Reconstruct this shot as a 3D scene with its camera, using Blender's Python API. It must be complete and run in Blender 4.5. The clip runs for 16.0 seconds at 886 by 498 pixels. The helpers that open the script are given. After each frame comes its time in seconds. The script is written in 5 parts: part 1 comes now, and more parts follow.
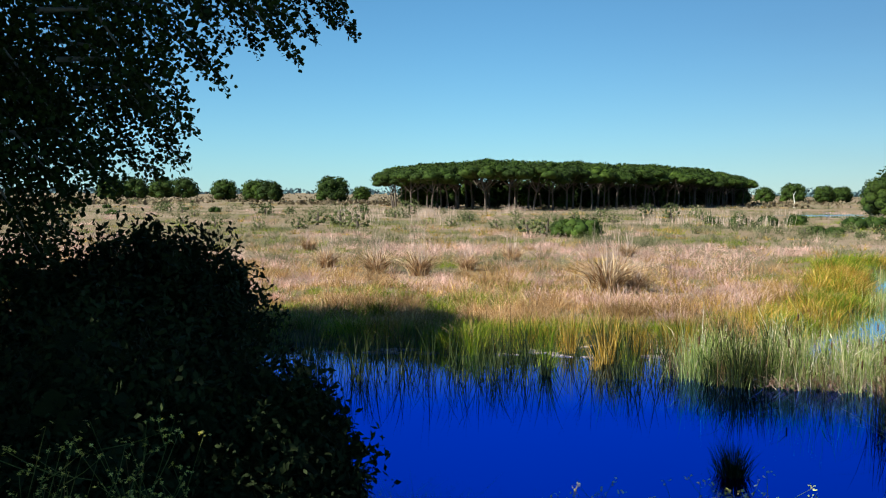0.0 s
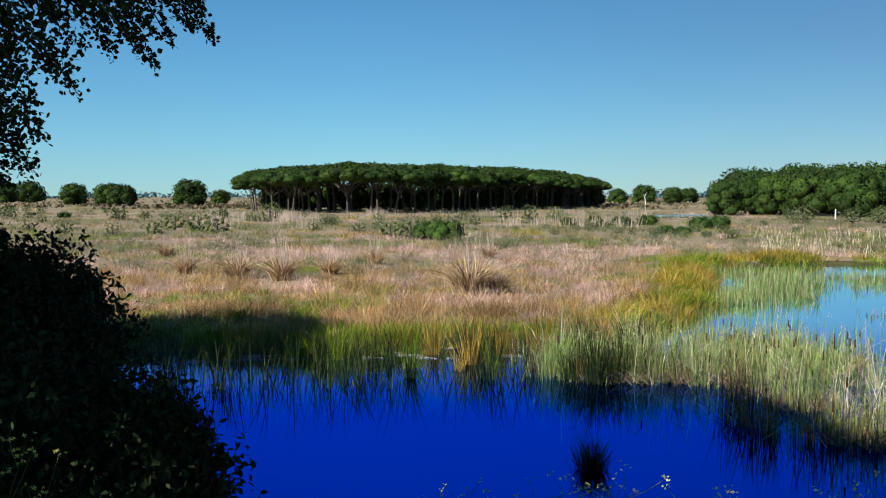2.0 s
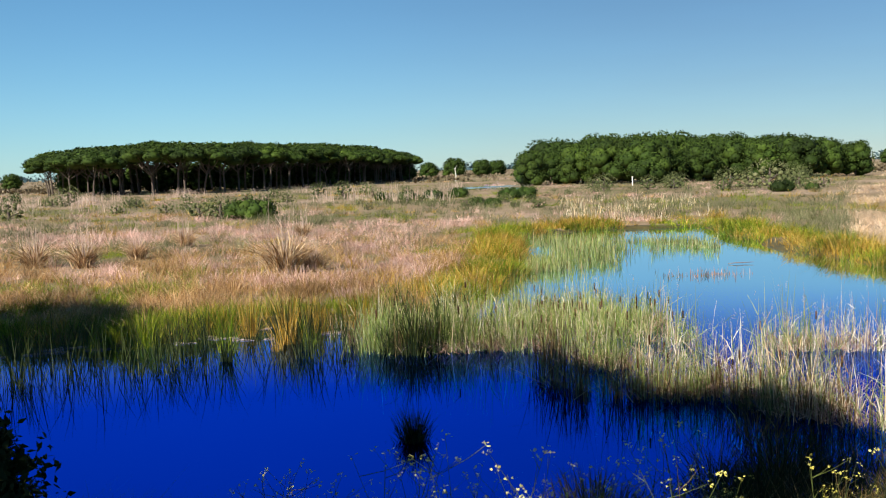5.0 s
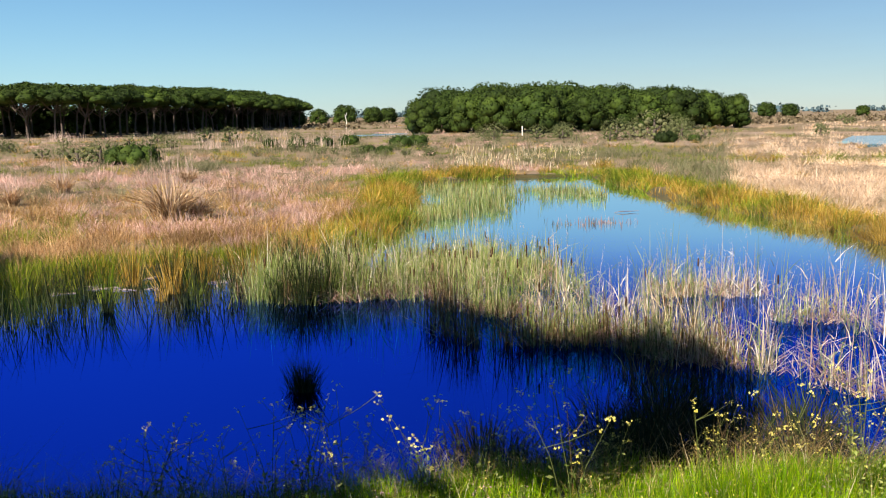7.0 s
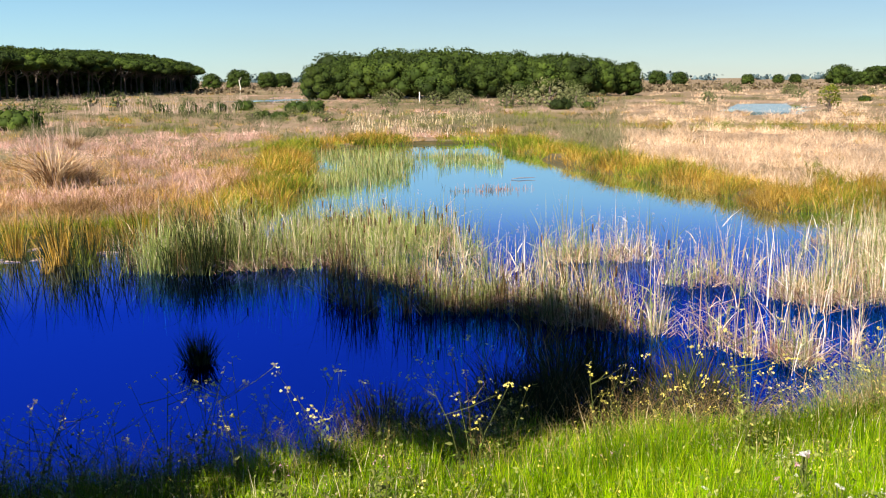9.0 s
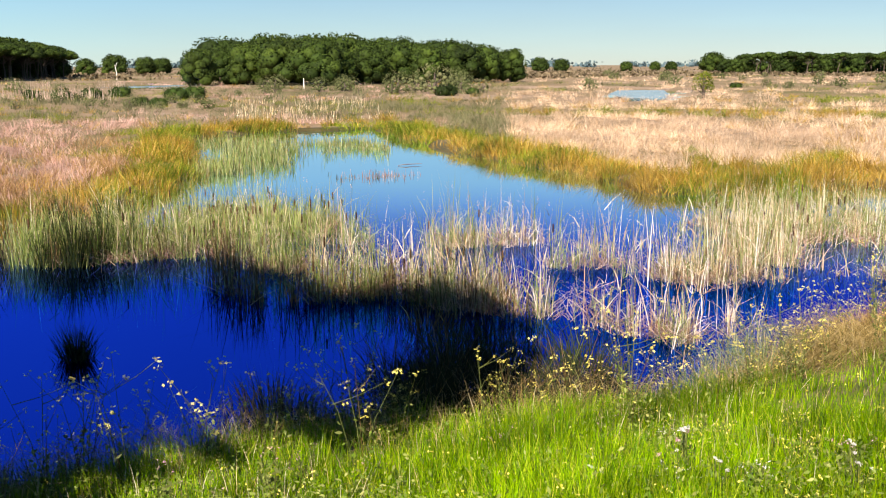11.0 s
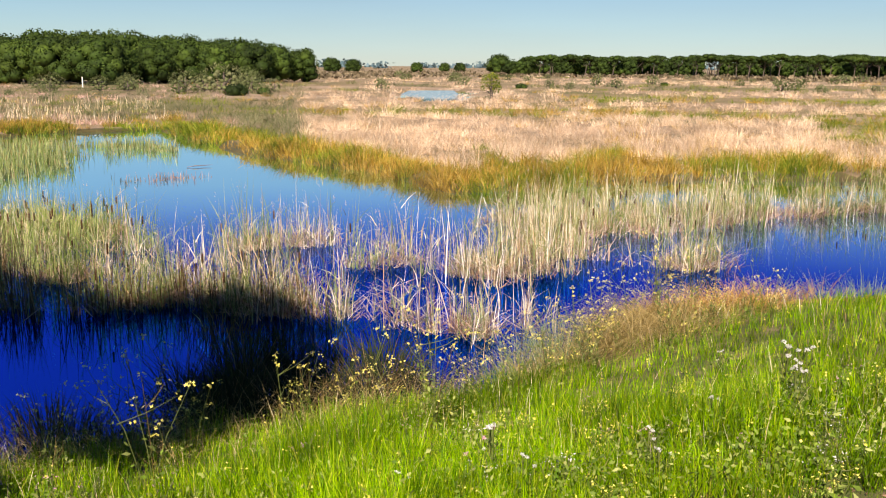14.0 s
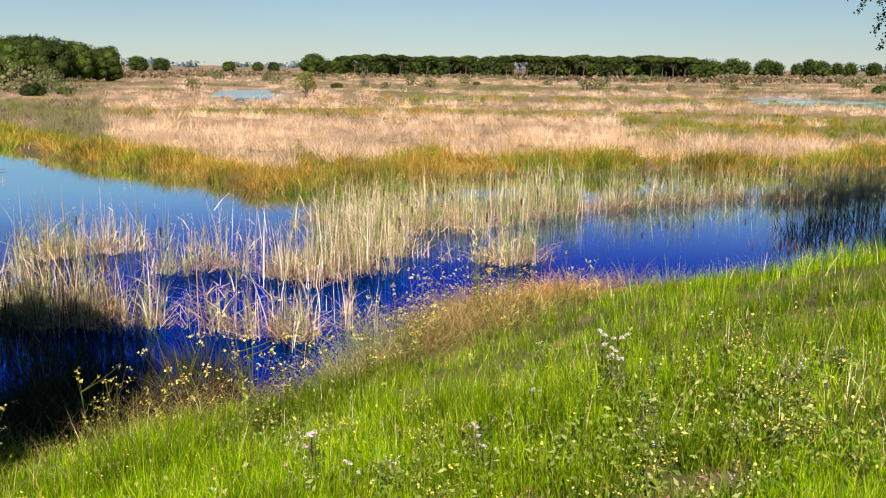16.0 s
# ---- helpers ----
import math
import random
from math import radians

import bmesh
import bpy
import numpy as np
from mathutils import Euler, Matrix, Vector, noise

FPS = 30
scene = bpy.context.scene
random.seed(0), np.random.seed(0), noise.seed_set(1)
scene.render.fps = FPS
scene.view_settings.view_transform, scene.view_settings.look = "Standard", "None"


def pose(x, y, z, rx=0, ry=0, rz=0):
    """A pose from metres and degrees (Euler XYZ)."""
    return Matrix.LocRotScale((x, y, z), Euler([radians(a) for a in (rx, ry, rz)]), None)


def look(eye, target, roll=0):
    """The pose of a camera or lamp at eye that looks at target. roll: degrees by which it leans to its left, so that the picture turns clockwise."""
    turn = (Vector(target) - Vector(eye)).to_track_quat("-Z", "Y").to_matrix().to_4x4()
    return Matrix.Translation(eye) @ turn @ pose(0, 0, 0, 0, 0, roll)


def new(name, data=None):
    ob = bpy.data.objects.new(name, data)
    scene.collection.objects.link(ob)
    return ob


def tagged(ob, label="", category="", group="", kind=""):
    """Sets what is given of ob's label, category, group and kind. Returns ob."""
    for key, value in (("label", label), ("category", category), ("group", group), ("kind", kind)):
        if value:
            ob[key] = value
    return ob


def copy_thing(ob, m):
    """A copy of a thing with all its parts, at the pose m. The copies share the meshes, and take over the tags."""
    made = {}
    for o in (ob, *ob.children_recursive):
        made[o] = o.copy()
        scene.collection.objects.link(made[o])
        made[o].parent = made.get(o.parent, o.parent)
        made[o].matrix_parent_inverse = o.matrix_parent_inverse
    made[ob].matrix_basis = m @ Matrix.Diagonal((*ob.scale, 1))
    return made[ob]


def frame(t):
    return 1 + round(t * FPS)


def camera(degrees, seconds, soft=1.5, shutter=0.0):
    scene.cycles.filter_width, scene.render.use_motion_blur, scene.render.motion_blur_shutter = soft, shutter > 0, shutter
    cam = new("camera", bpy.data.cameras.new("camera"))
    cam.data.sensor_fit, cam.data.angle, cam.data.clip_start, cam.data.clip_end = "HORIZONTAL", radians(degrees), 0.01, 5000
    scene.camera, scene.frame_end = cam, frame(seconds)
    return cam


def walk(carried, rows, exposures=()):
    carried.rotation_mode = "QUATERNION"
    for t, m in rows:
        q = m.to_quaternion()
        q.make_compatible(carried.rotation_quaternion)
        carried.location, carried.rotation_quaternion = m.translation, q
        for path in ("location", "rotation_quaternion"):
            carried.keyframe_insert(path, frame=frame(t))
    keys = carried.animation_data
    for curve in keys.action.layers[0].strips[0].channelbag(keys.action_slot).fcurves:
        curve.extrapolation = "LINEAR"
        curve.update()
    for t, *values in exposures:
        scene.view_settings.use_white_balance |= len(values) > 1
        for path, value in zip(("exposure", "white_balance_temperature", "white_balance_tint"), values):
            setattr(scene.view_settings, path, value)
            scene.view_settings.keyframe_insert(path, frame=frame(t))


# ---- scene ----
cam = camera(49.09, 16.0, soft=1.15)
PATH = [  # seconds, x, y, z, yaw, pitch, roll
    (0, 0.000, -0.000, 3.000, 0.00, -3.32, -0.28),
    (0.5, -0.003, -0.021, 3.011, -1.99, -3.26, -0.45),
    (1, -0.003, -0.044, 3.024, -3.62, -3.15, -0.60),
    (1.5, -0.001, -0.036, 3.033, -4.39, -3.24, -0.23),
    (2, -0.013, -0.033, 3.022, -8.10, -3.15, 0.03),
    (2.5, -0.025, -0.069, 3.018, -8.83, -3.19, 0.47),
    (3, -0.028, -0.054, 3.020, -10.63, -3.69, 0.94),
    (3.5, -0.024, -0.034, 3.025, -12.80, -3.74, 1.05),
    (4, -0.013, -0.014, 3.024, -14.56, -3.90, 1.17),
    (4.2, -0.013, -0.014, 3.024, -15.63, -3.95, 1.27),
    (6.3, 0.059, 0.186, 2.983, -23.27, -7.27, 1.66),
    (6.5, 0.059, 0.186, 2.983, -24.07, -7.71, 1.57),
    (7, 0.062, 0.194, 2.986, -25.41, -7.90, 0.78),
    (7.5, 0.065, 0.193, 2.985, -27.07, -8.27, 0.86),
    (8, 0.070, 0.206, 2.987, -28.76, -8.48, 0.78),
    (8.5, 0.074, 0.227, 2.984, -30.74, -9.04, 0.45),
    (9, 0.085, 0.232, 2.991, -31.46, -9.92, 0.35),
    (9.2, 0.085, 0.232, 2.991, -32.77, -10.01, 0.35),
    (11.5, 0.126, 0.274, 2.978, -39.56, -10.88, -0.06),
    (12, 0.146, 0.315, 2.966, -41.95, -10.94, -0.31),
    (12.5, 0.181, 0.335, 2.965, -44.35, -10.96, -0.15),
    (13, 0.212, 0.367, 2.949, -46.27, -10.66, -0.03),
    (13.5, 0.225, 0.390, 2.946, -48.58, -10.66, -0.17),
    (14, 0.249, 0.399, 2.941, -50.29, -10.69, -0.33),
    (14.5, 0.288, 0.421, 2.939, -52.32, -10.71, -0.31),
    (15, 0.326, 0.435, 2.928, -55.66, -10.73, -0.76),
    (15.5, 0.348, 0.459, 2.926, -57.83, -10.71, -0.54),
    (16, 0.386, 0.473, 2.904, -61.04, -10.63, -0.50),
]


def stance(x, y, z, yaw, pitch, roll):
    return pose(x, y, z, 90 + pitch, 0, yaw) @ pose(0, 0, 0, 0, 0, -roll)


EXPOSURES = [(0.0, 1.10, 6300, 2), (2.0, 0.86, 6000, 0), (4.0, 0.96, 6400, 3), (6.5, 1.08, 6900, 13), (9.0, 1.22, 7150, 15), (12.0, 1.24, 7200, 16), (16.0, 0.98, 7350, 18)]
walk(cam, [(t, stance(*row)) for t, *row in PATH], EXPOSURES)

# ---- light ----
SHADE = 60.0          # shadows fall this far to the right of +y, in degrees
SUN_UP = 38.0
world = bpy.data.worlds.new("sky")
scene.world = world
world.use_nodes = True
wn, wl = world.node_tree.nodes, world.node_tree.links
sky = wn.new("ShaderNodeTexSky")
sky.sky_type = "NISHITA"
sky.sun_disc = False
sky.sun_elevation = radians(SUN_UP)
sky.sun_rotation = radians(180 + SHADE)
sky.air_density, sky.dust_density, sky.ozone_density = 1.0, 0.0, 3.0
vivid = wn.new("ShaderNodeHueSaturation")
vivid.inputs["Saturation"].default_value = 1.1
wl.new(sky.outputs[0], vivid.inputs["Color"])
tint = wn.new("ShaderNodeMix")
tint.data_type, tint.blend_type = "RGBA", "MULTIPLY"
tint.inputs[0].default_value = 1.0
tint.inputs[7].default_value = (0.67, 0.90, 1.18, 1)
wl.new(vivid.outputs[0], tint.inputs[6])
# thin bright haze low all round the horizon
way = wn.new("ShaderNodeSeparateXYZ")
wl.new(wn.new("ShaderNodeTexCoord").outputs["Generated"], way.inputs[0])
fall, haze = wn.new("ShaderNodeMath"), wn.new("ShaderNodeMath")
fall.operation, haze.operation = "MULTIPLY", "EXPONENT"
fall.inputs[1].default_value = -3.2
wl.new(way.outputs["Z"], fall.inputs[0])
wl.new(fall.outputs[0], haze.inputs[0])
glow = wn.new("ShaderNodeMix")
glow.data_type, glow.blend_type, glow.clamp_factor = "RGBA", "ADD", True
glow.inputs[7].default_value = (1.0, 2.9, 3.9, 1)
wl.new(haze.outputs[0], glow.inputs[0])
wl.new(tint.outputs[2], glow.inputs[6])
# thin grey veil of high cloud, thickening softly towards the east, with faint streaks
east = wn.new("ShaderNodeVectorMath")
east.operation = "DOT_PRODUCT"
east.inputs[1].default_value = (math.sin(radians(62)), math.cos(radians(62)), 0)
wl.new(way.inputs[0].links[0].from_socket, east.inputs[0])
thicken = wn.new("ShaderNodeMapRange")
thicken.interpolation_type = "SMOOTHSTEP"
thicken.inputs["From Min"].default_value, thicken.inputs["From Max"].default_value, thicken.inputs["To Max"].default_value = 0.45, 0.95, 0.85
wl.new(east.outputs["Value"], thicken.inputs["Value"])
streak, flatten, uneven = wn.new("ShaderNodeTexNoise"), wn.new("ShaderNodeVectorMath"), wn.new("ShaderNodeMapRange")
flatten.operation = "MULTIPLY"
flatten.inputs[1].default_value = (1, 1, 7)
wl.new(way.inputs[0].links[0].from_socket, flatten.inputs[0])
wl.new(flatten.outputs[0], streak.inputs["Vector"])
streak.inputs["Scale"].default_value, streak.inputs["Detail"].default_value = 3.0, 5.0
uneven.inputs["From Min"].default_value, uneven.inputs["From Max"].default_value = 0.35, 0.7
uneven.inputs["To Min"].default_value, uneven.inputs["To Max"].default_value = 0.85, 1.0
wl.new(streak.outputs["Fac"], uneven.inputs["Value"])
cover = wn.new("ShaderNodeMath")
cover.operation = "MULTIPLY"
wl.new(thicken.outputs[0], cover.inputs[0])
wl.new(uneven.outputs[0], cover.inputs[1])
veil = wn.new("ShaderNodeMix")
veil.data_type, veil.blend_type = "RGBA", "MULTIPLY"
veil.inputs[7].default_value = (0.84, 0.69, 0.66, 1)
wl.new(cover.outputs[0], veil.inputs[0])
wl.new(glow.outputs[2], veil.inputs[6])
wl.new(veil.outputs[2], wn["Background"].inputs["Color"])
wn["Background"].inputs["Strength"].default_value = 0.037

sun_data = bpy.data.lights.new("sun", "SUN")
sun_data.energy, sun_data.angle, sun_data.color = 5.0, radians(0.5), (1.0, 0.95, 0.86)
sun = new("sun", sun_data)
sun.matrix_world = look((0, 0, 60), (math.sin(radians(SHADE)) * 60, math.cos(radians(SHADE)) * 60, 60 - 60 * math.tan(radians(SUN_UP))))


# ---- materials ----
def material(name):
    mat = bpy.data.materials.new(name)
    mat.use_nodes = True
    nt = mat.node_tree
    return mat, nt, nt.nodes["Principled BSDF"]


def ramp(nt, fac, stops):
    node = nt.nodes.new("ShaderNodeValToRGB")
    els = node.color_ramp.elements
    while len(els) < len(stops):
        els.new(0.5)
    for e, (p, c) in zip(els, stops):
        e.position, e.color = p, (*c, 1)
    nt.links.new(fac, node.inputs[0])
    return node.outputs[0]


def noise_fac(nt, scale, detail=4, rough=0.6):
    co = nt.nodes.new("ShaderNodeNewGeometry")
    tex = nt.nodes.new("ShaderNodeTexNoise")
    tex.inputs["Scale"].default_value, tex.inputs["Detail"].default_value, tex.inputs["Roughness"].default_value = scale, detail, rough
    nt.links.new(co.outputs["Position"], tex.inputs["Vector"])
    return tex.outputs["Fac"]


def mix_col(nt, fac, a, b, mode="MIX"):
    node = nt.nodes.new("ShaderNodeMix")
    node.data_type, node.blend_type = "RGBA", mode
    for sock, v in ((node.inputs[0], fac), (node.inputs[6], a), (node.inputs[7], b)):
        if hasattr(v, "is_linked"):
            nt.links.new(v, sock)
        else:
            sock.default_value = v if isinstance(v, float) else (*v, 1)
    return node.outputs[2]


def plant_mat(name, stops, patch=0.35, patch_scale=0.25, gloss=0.5, through_light=0.3, by_object=False):
    """Blades and leaves: each piece its own tone from stops, with broad patches of light and dark growth."""
    mat, nt, bsdf = material(name)
    if by_object:
        rnd = nt.nodes.new("ShaderNodeObjectInfo").outputs["Random"]
        isl = nt.nodes.new("ShaderNodeNewGeometry").outputs["Random Per Island"]
        add = nt.nodes.new("ShaderNodeMath")
        add.operation = "MULTIPLY_ADD"
        nt.links.new(rnd, add.inputs[0])
        add.inputs[1].default_value = 0.4
        sc = nt.nodes.new("ShaderNodeMath")
        sc.operation = "MULTIPLY"
        nt.links.new(isl, sc.inputs[0])
        sc.inputs[1].default_value = 0.6
        nt.links.new(sc.outputs[0], add.inputs[2])
        rnd = add.outputs[0]
    else:
        rnd = nt.nodes.new("ShaderNodeNewGeometry").outputs["Random Per Island"]
    col = ramp(nt, rnd, stops)
    tone = ramp(nt, noise_fac(nt, patch_scale, 3), [(0.3, (1 - patch,) * 3), (0.7, (1 + patch * 0.6,) * 3)])
    col = mix_col(nt, 1.0, col, tone, "MULTIPLY")
    fine = ramp(nt, noise_fac(nt, patch_scale * 6, 2), [(0.35, (1 - patch * 0.7,) * 3), (0.65, (1 + patch * 0.35,) * 3)])
    col = mix_col(nt, 1.0, col, fine, "MULTIPLY")
    nt.links.new(col, bsdf.inputs["Base Color"])
    bsdf.inputs["Roughness"].default_value = gloss
    bsdf.inputs["Specular IOR Level"].default_value = 0.13
    if through_light:
        tr = nt.nodes.new("ShaderNodeBsdfTranslucent")
        nt.links.new(col, tr.inputs["Color"])
        mx = nt.nodes.new("ShaderNodeMixShader")
        mx.inputs[0].default_value = through_light
        nt.links.new(bsdf.outputs[0], mx.inputs[1])
        nt.links.new(tr.outputs[0], mx.inputs[2])
        nt.links.new(mx.outputs[0], nt.nodes["Material Output"].inputs["Surface"])
    return mat


M_GRASS = plant_mat("meadow_grass", [(0.0, (0.04, 0.12, 0.001)), (0.5, (0.155, 0.32, 0.002)), (0.88, (0.31, 0.45, 0.004)), (1.0, (0.52, 0.50, 0.06))], 0.65, 1.2)
M_STRAW = plant_mat("straw_grass", [(0.0, (0.39, 0.22, 0.17)), (0.5, (0.69, 0.42, 0.345)), (1.0, (0.86, 0.63, 0.54))], 0.5, 0.22)
M_OCHRE = plant_mat("ochre_sedge", [(0.0, (0.20, 0.11, 0.018)), (0.5, (0.46, 0.275, 0.03)), (1.0, (0.70, 0.48, 0.14))], 0.5, 0.35)
M_RUSSET = plant_mat("russet_sedge", [(0.0, (0.20, 0.10, 0.04)), (0.5, (0.48, 0.275, 0.11)), (1.0, (0.74, 0.51, 0.29))], 0.5, 0.35)
M_PALE = plant_mat("pale_straw_grass", [(0.0, (0.52, 0.33, 0.19)), (0.5, (0.80, 0.57, 0.38)), (1.0, (0.92, 0.74, 0.56))], 0.5, 0.18)
M_ROUGH = plant_mat("olive_rough_grass", [(0.0, (0.085, 0.10, 0.035)), (0.5, (0.17, 0.17, 0.08)), (1.0, (0.34, 0.30, 0.19))], 0.45, 0.15)
M_SEDGE = plant_mat("green_sedge", [(0.0, (0.075, 0.13, 0.007)), (0.5, (0.17, 0.225, 0.012)), (1.0, (0.36, 0.36, 0.04))], 0.5, 0.35)
M_REED = plant_mat("dry_reed", [(0.0, (0.24, 0.135, 0.06)), (0.25, (0.62, 0.43, 0.23)), (0.55, (0.85, 0.68, 0.43)), (1.0, (0.94, 0.86, 0.68))], 0.3, 1.4)
M_REED_GREEN = plant_mat("green_reed", [(0.0, (0.09, 0.145, 0.025)), (0.5, (0.23, 0.29, 0.07)), (1.0, (0.50, 0.50, 0.22))], 0.3, 0.8)
M_CATTAIL = plant_mat("cattail_head", [(0.0, (0.03, 0.015, 0.008)), (1.0, (0.10, 0.05, 0.025))], 0.2, 1.0, 0.9, 0)
M_PLUME = plant_mat("reed_plume", [(0.0, (0.52, 0.35, 0.27)), (1.0, (0.76, 0.60, 0.52))], 0.2, 1.0)
M_PINE = plant_mat("pine_needles", [(0.0, (0.015, 0.028, 0.005)), (0.5, (0.029, 0.052, 0.008)), (1.0, (0.056, 0.088, 0.012))], 0.5, 0.22, 0.75, 0.1, True)
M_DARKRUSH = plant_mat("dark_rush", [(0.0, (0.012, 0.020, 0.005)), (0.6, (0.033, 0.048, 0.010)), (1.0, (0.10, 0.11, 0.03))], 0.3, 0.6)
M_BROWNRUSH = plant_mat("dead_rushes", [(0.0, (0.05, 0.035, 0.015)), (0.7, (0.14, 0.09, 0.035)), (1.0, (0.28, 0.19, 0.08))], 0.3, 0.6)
M_TUSSOCK = plant_mat("tussock_straw", [(0.0, (0.15, 0.075, 0.03)), (0.5, (0.54, 0.35, 0.19)), (1.0, (0.88, 0.69, 0.46))], 0.3, 1.0)
M_HEATH = plant_mat("brown_heath", [(0.0, (0.07, 0.055, 0.03)), (0.6, (0.15, 0.115, 0.07)), (1.0, (0.24, 0.19, 0.12))], 0.3, 0.05, 0.9, 0.1)
M_LITTER = plant_mat("reed_litter", [(0.0, (0.14, 0.06, 0.038)), (0.55, (0.40, 0.23, 0.15)), (1.0, (0.72, 0.54, 0.40))], 0.3, 0.6)
M_HAY = plant_mat("rusty_hay", [(0.0, (0.15, 0.115, 0.03)), (0.5, (0.38, 0.265, 0.09)), (1.0, (0.62, 0.49, 0.24))], 0.35, 0.8)
M_RUST = plant_mat("rust_hay", [(0.0, (0.20, 0.09, 0.02)), (0.5, (0.46, 0.235, 0.055)), (1.0, (0.68, 0.43, 0.17))], 0.35, 0.8)
M_WEED = plant_mat("pale_weed_leaves", [(0.0, (0.08, 0.145, 0.015)), (0.6, (0.20, 0.27, 0.045)), (1.0, (0.42, 0.44, 0.15))], 0.3, 1.5)
M_RUSH = plant_mat("blue_green_rush", [(0.0, (0.10, 0.16, 0.06)), (0.6, (0.22, 0.29, 0.13)), (1.0, (0.40, 0.42, 0.22))], 0.2, 1.0)
M_SCRUB = plant_mat("grey_green_scrub", [(0.0, (0.065, 0.085, 0.03)), (0.6, (0.13, 0.145, 0.058)), (1.0, (0.22, 0.22, 0.11))], 0.35, 0.5, 0.85, 0.2, True)
# near-black leaf colour holds the shade over the bushes and bank-foot rushes
M_SHADEBUSH = plant_mat("shade_dark_leaves", [(0.0, (0.011, 0.019, 0.006)), (1.0, (0.034, 0.046, 0.014))], 0.3, 0.4, 0.75, 0.06, True)
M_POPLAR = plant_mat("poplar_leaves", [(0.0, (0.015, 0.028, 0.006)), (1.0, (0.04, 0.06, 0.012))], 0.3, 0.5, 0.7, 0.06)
M_YELLOW = plant_mat("yellow_petals", [(0.0, (0.56, 0.47, 0.06)), (1.0, (0.84, 0.73, 0.20))], 0.1, 1.0, 0.6, 0.2)
M_WHITE = plant_mat("white_petals", [(0.0, (0.42, 0.40, 0.38)), (1.0, (0.68, 0.66, 0.63))], 0.1, 1.0, 0.6, 0.2)
M_PINK = plant_mat("pink_petals", [(0.0, (0.40, 0.20, 0.26)), (1.0, (0.58, 0.36, 0.40))], 0.1, 1.0, 0.6, 0.2)
M_STEM = plant_mat("flower_stems", [(0.0, (0.06, 0.09, 0.02)), (1.0, (0.18, 0.20, 0.06))], 0.2, 1.0)
# foliage colour shifted to blue to stand for distance haze
M_FAR_HAZE = plant_mat("haze_tinted_foliage", [(0.0, (0.05, 0.09, 0.10)), (1.0, (0.10, 0.15, 0.17))], 0.2, 0.02, 0.9, 0)


def bark_mat(name, dark, light, scale=6.0):
    mat, nt, bsdf = material(name)
    fac = noise_fac(nt, scale, 6, 0.7)
    nt.links.new(ramp(nt, fac, [(0.3, dark), (0.7, light)]), bsdf.inputs["Base Color"])
    bump = nt.nodes.new("ShaderNodeBump")
    bump.inputs["Strength"].default_value, bump.inputs["Distance"].default_value = 0.6, 0.03
    nt.links.new(fac, bump.inputs["Height"])
    nt.links.new(bump.outputs[0], bsdf.inputs["Normal"])
    bsdf.inputs["Roughness"].default_value = 0.9
    return mat


M_BARK = bark_mat("pine_bark", (0.032, 0.024, 0.018), (0.13, 0.098, 0.078))
M_POPLAR_BARK = bark_mat("poplar_bark", (0.06, 0.055, 0.05), (0.22, 0.21, 0.19), 9)
M_DEAD = bark_mat("bleached_wood", (0.55, 0.50, 0.44), (0.80, 0.76, 0.70), 8)

# marsh and bank soil
M_GROUND, nt, bsdf = material("marsh_soil")
wide = ramp(nt, noise_fac(nt, 0.06, 4), [(0.35, (0.13, 0.11, 0.03)), (0.5, (0.23, 0.155, 0.08)), (0.65, (0.34, 0.24, 0.16))])
fine = ramp(nt, noise_fac(nt, 2.5, 8, 0.75), [(0.3, (0.45, 0.45, 0.45)), (0.7, (1.15, 1.15, 1.15))])
nt.links.new(mix_col(nt, 1.0, wide, fine, "MULTIPLY"), bsdf.inputs["Base Color"])
bsdf.inputs["Roughness"].default_value = 0.95
bump = nt.nodes.new("ShaderNodeBump")
bump.inputs["Distance"].default_value = 0.06
nt.links.new(noise_fac(nt, 6, 8, 0.7), bump.inputs["Height"])
nt.links.new(bump.outputs[0], bsdf.inputs["Normal"])

M_BANK, nt, bsdf = material("bank_soil")
wide = ramp(nt, noise_fac(nt, 3.0, 8, 0.75), [(0.35, (0.045, 0.065, 0.006)), (0.5, (0.10, 0.095, 0.02)), (0.62, (0.22, 0.15, 0.09))])
nt.links.new(wide, bsdf.inputs["Base Color"])
bsdf.inputs["Roughness"].default_value = 0.95
bump = nt.nodes.new("ShaderNodeBump")
bump.inputs["Distance"].default_value = 0.04
nt.links.new(noise_fac(nt, 14, 8, 0.7), bump.inputs["Height"])
nt.links.new(bump.outputs[0], bsdf.inputs["Normal"])

M_MUD, nt, bsdf = material("wet_mud")
nt.links.new(ramp(nt, noise_fac(nt, 1.6, 8, 0.7), [(0.35, (0.035, 0.03, 0.008)), (0.6, (0.08, 0.06, 0.016)), (0.75, (0.15, 0.11, 0.04))]), bsdf.inputs["Base Color"])
bsdf.inputs["Roughness"].default_value = 0.6

M_WATER, nt, bsdf = material("pond_water")
bump = nt.nodes.new("ShaderNodeBump")
bump.inputs["Strength"].default_value, bump.inputs["Distance"].default_value = 0.03, 0.01
nt.links.new(noise_fac(nt, 2.2, 3, 0.5), bump.inputs["Height"])
deep, skin = nt.nodes.new("ShaderNodeBsdfGlossy"), nt.nodes.new("ShaderNodeBsdfGlossy")
deep.inputs["Color"].default_value, skin.inputs["Color"].default_value = (0.0, 0.092, 0.74, 1), (0.78, 0.96, 1, 1)
rim, both = nt.nodes.new("ShaderNodeFresnel"), nt.nodes.new("ShaderNodeMixShader")
rim.inputs["IOR"].default_value = 1.45
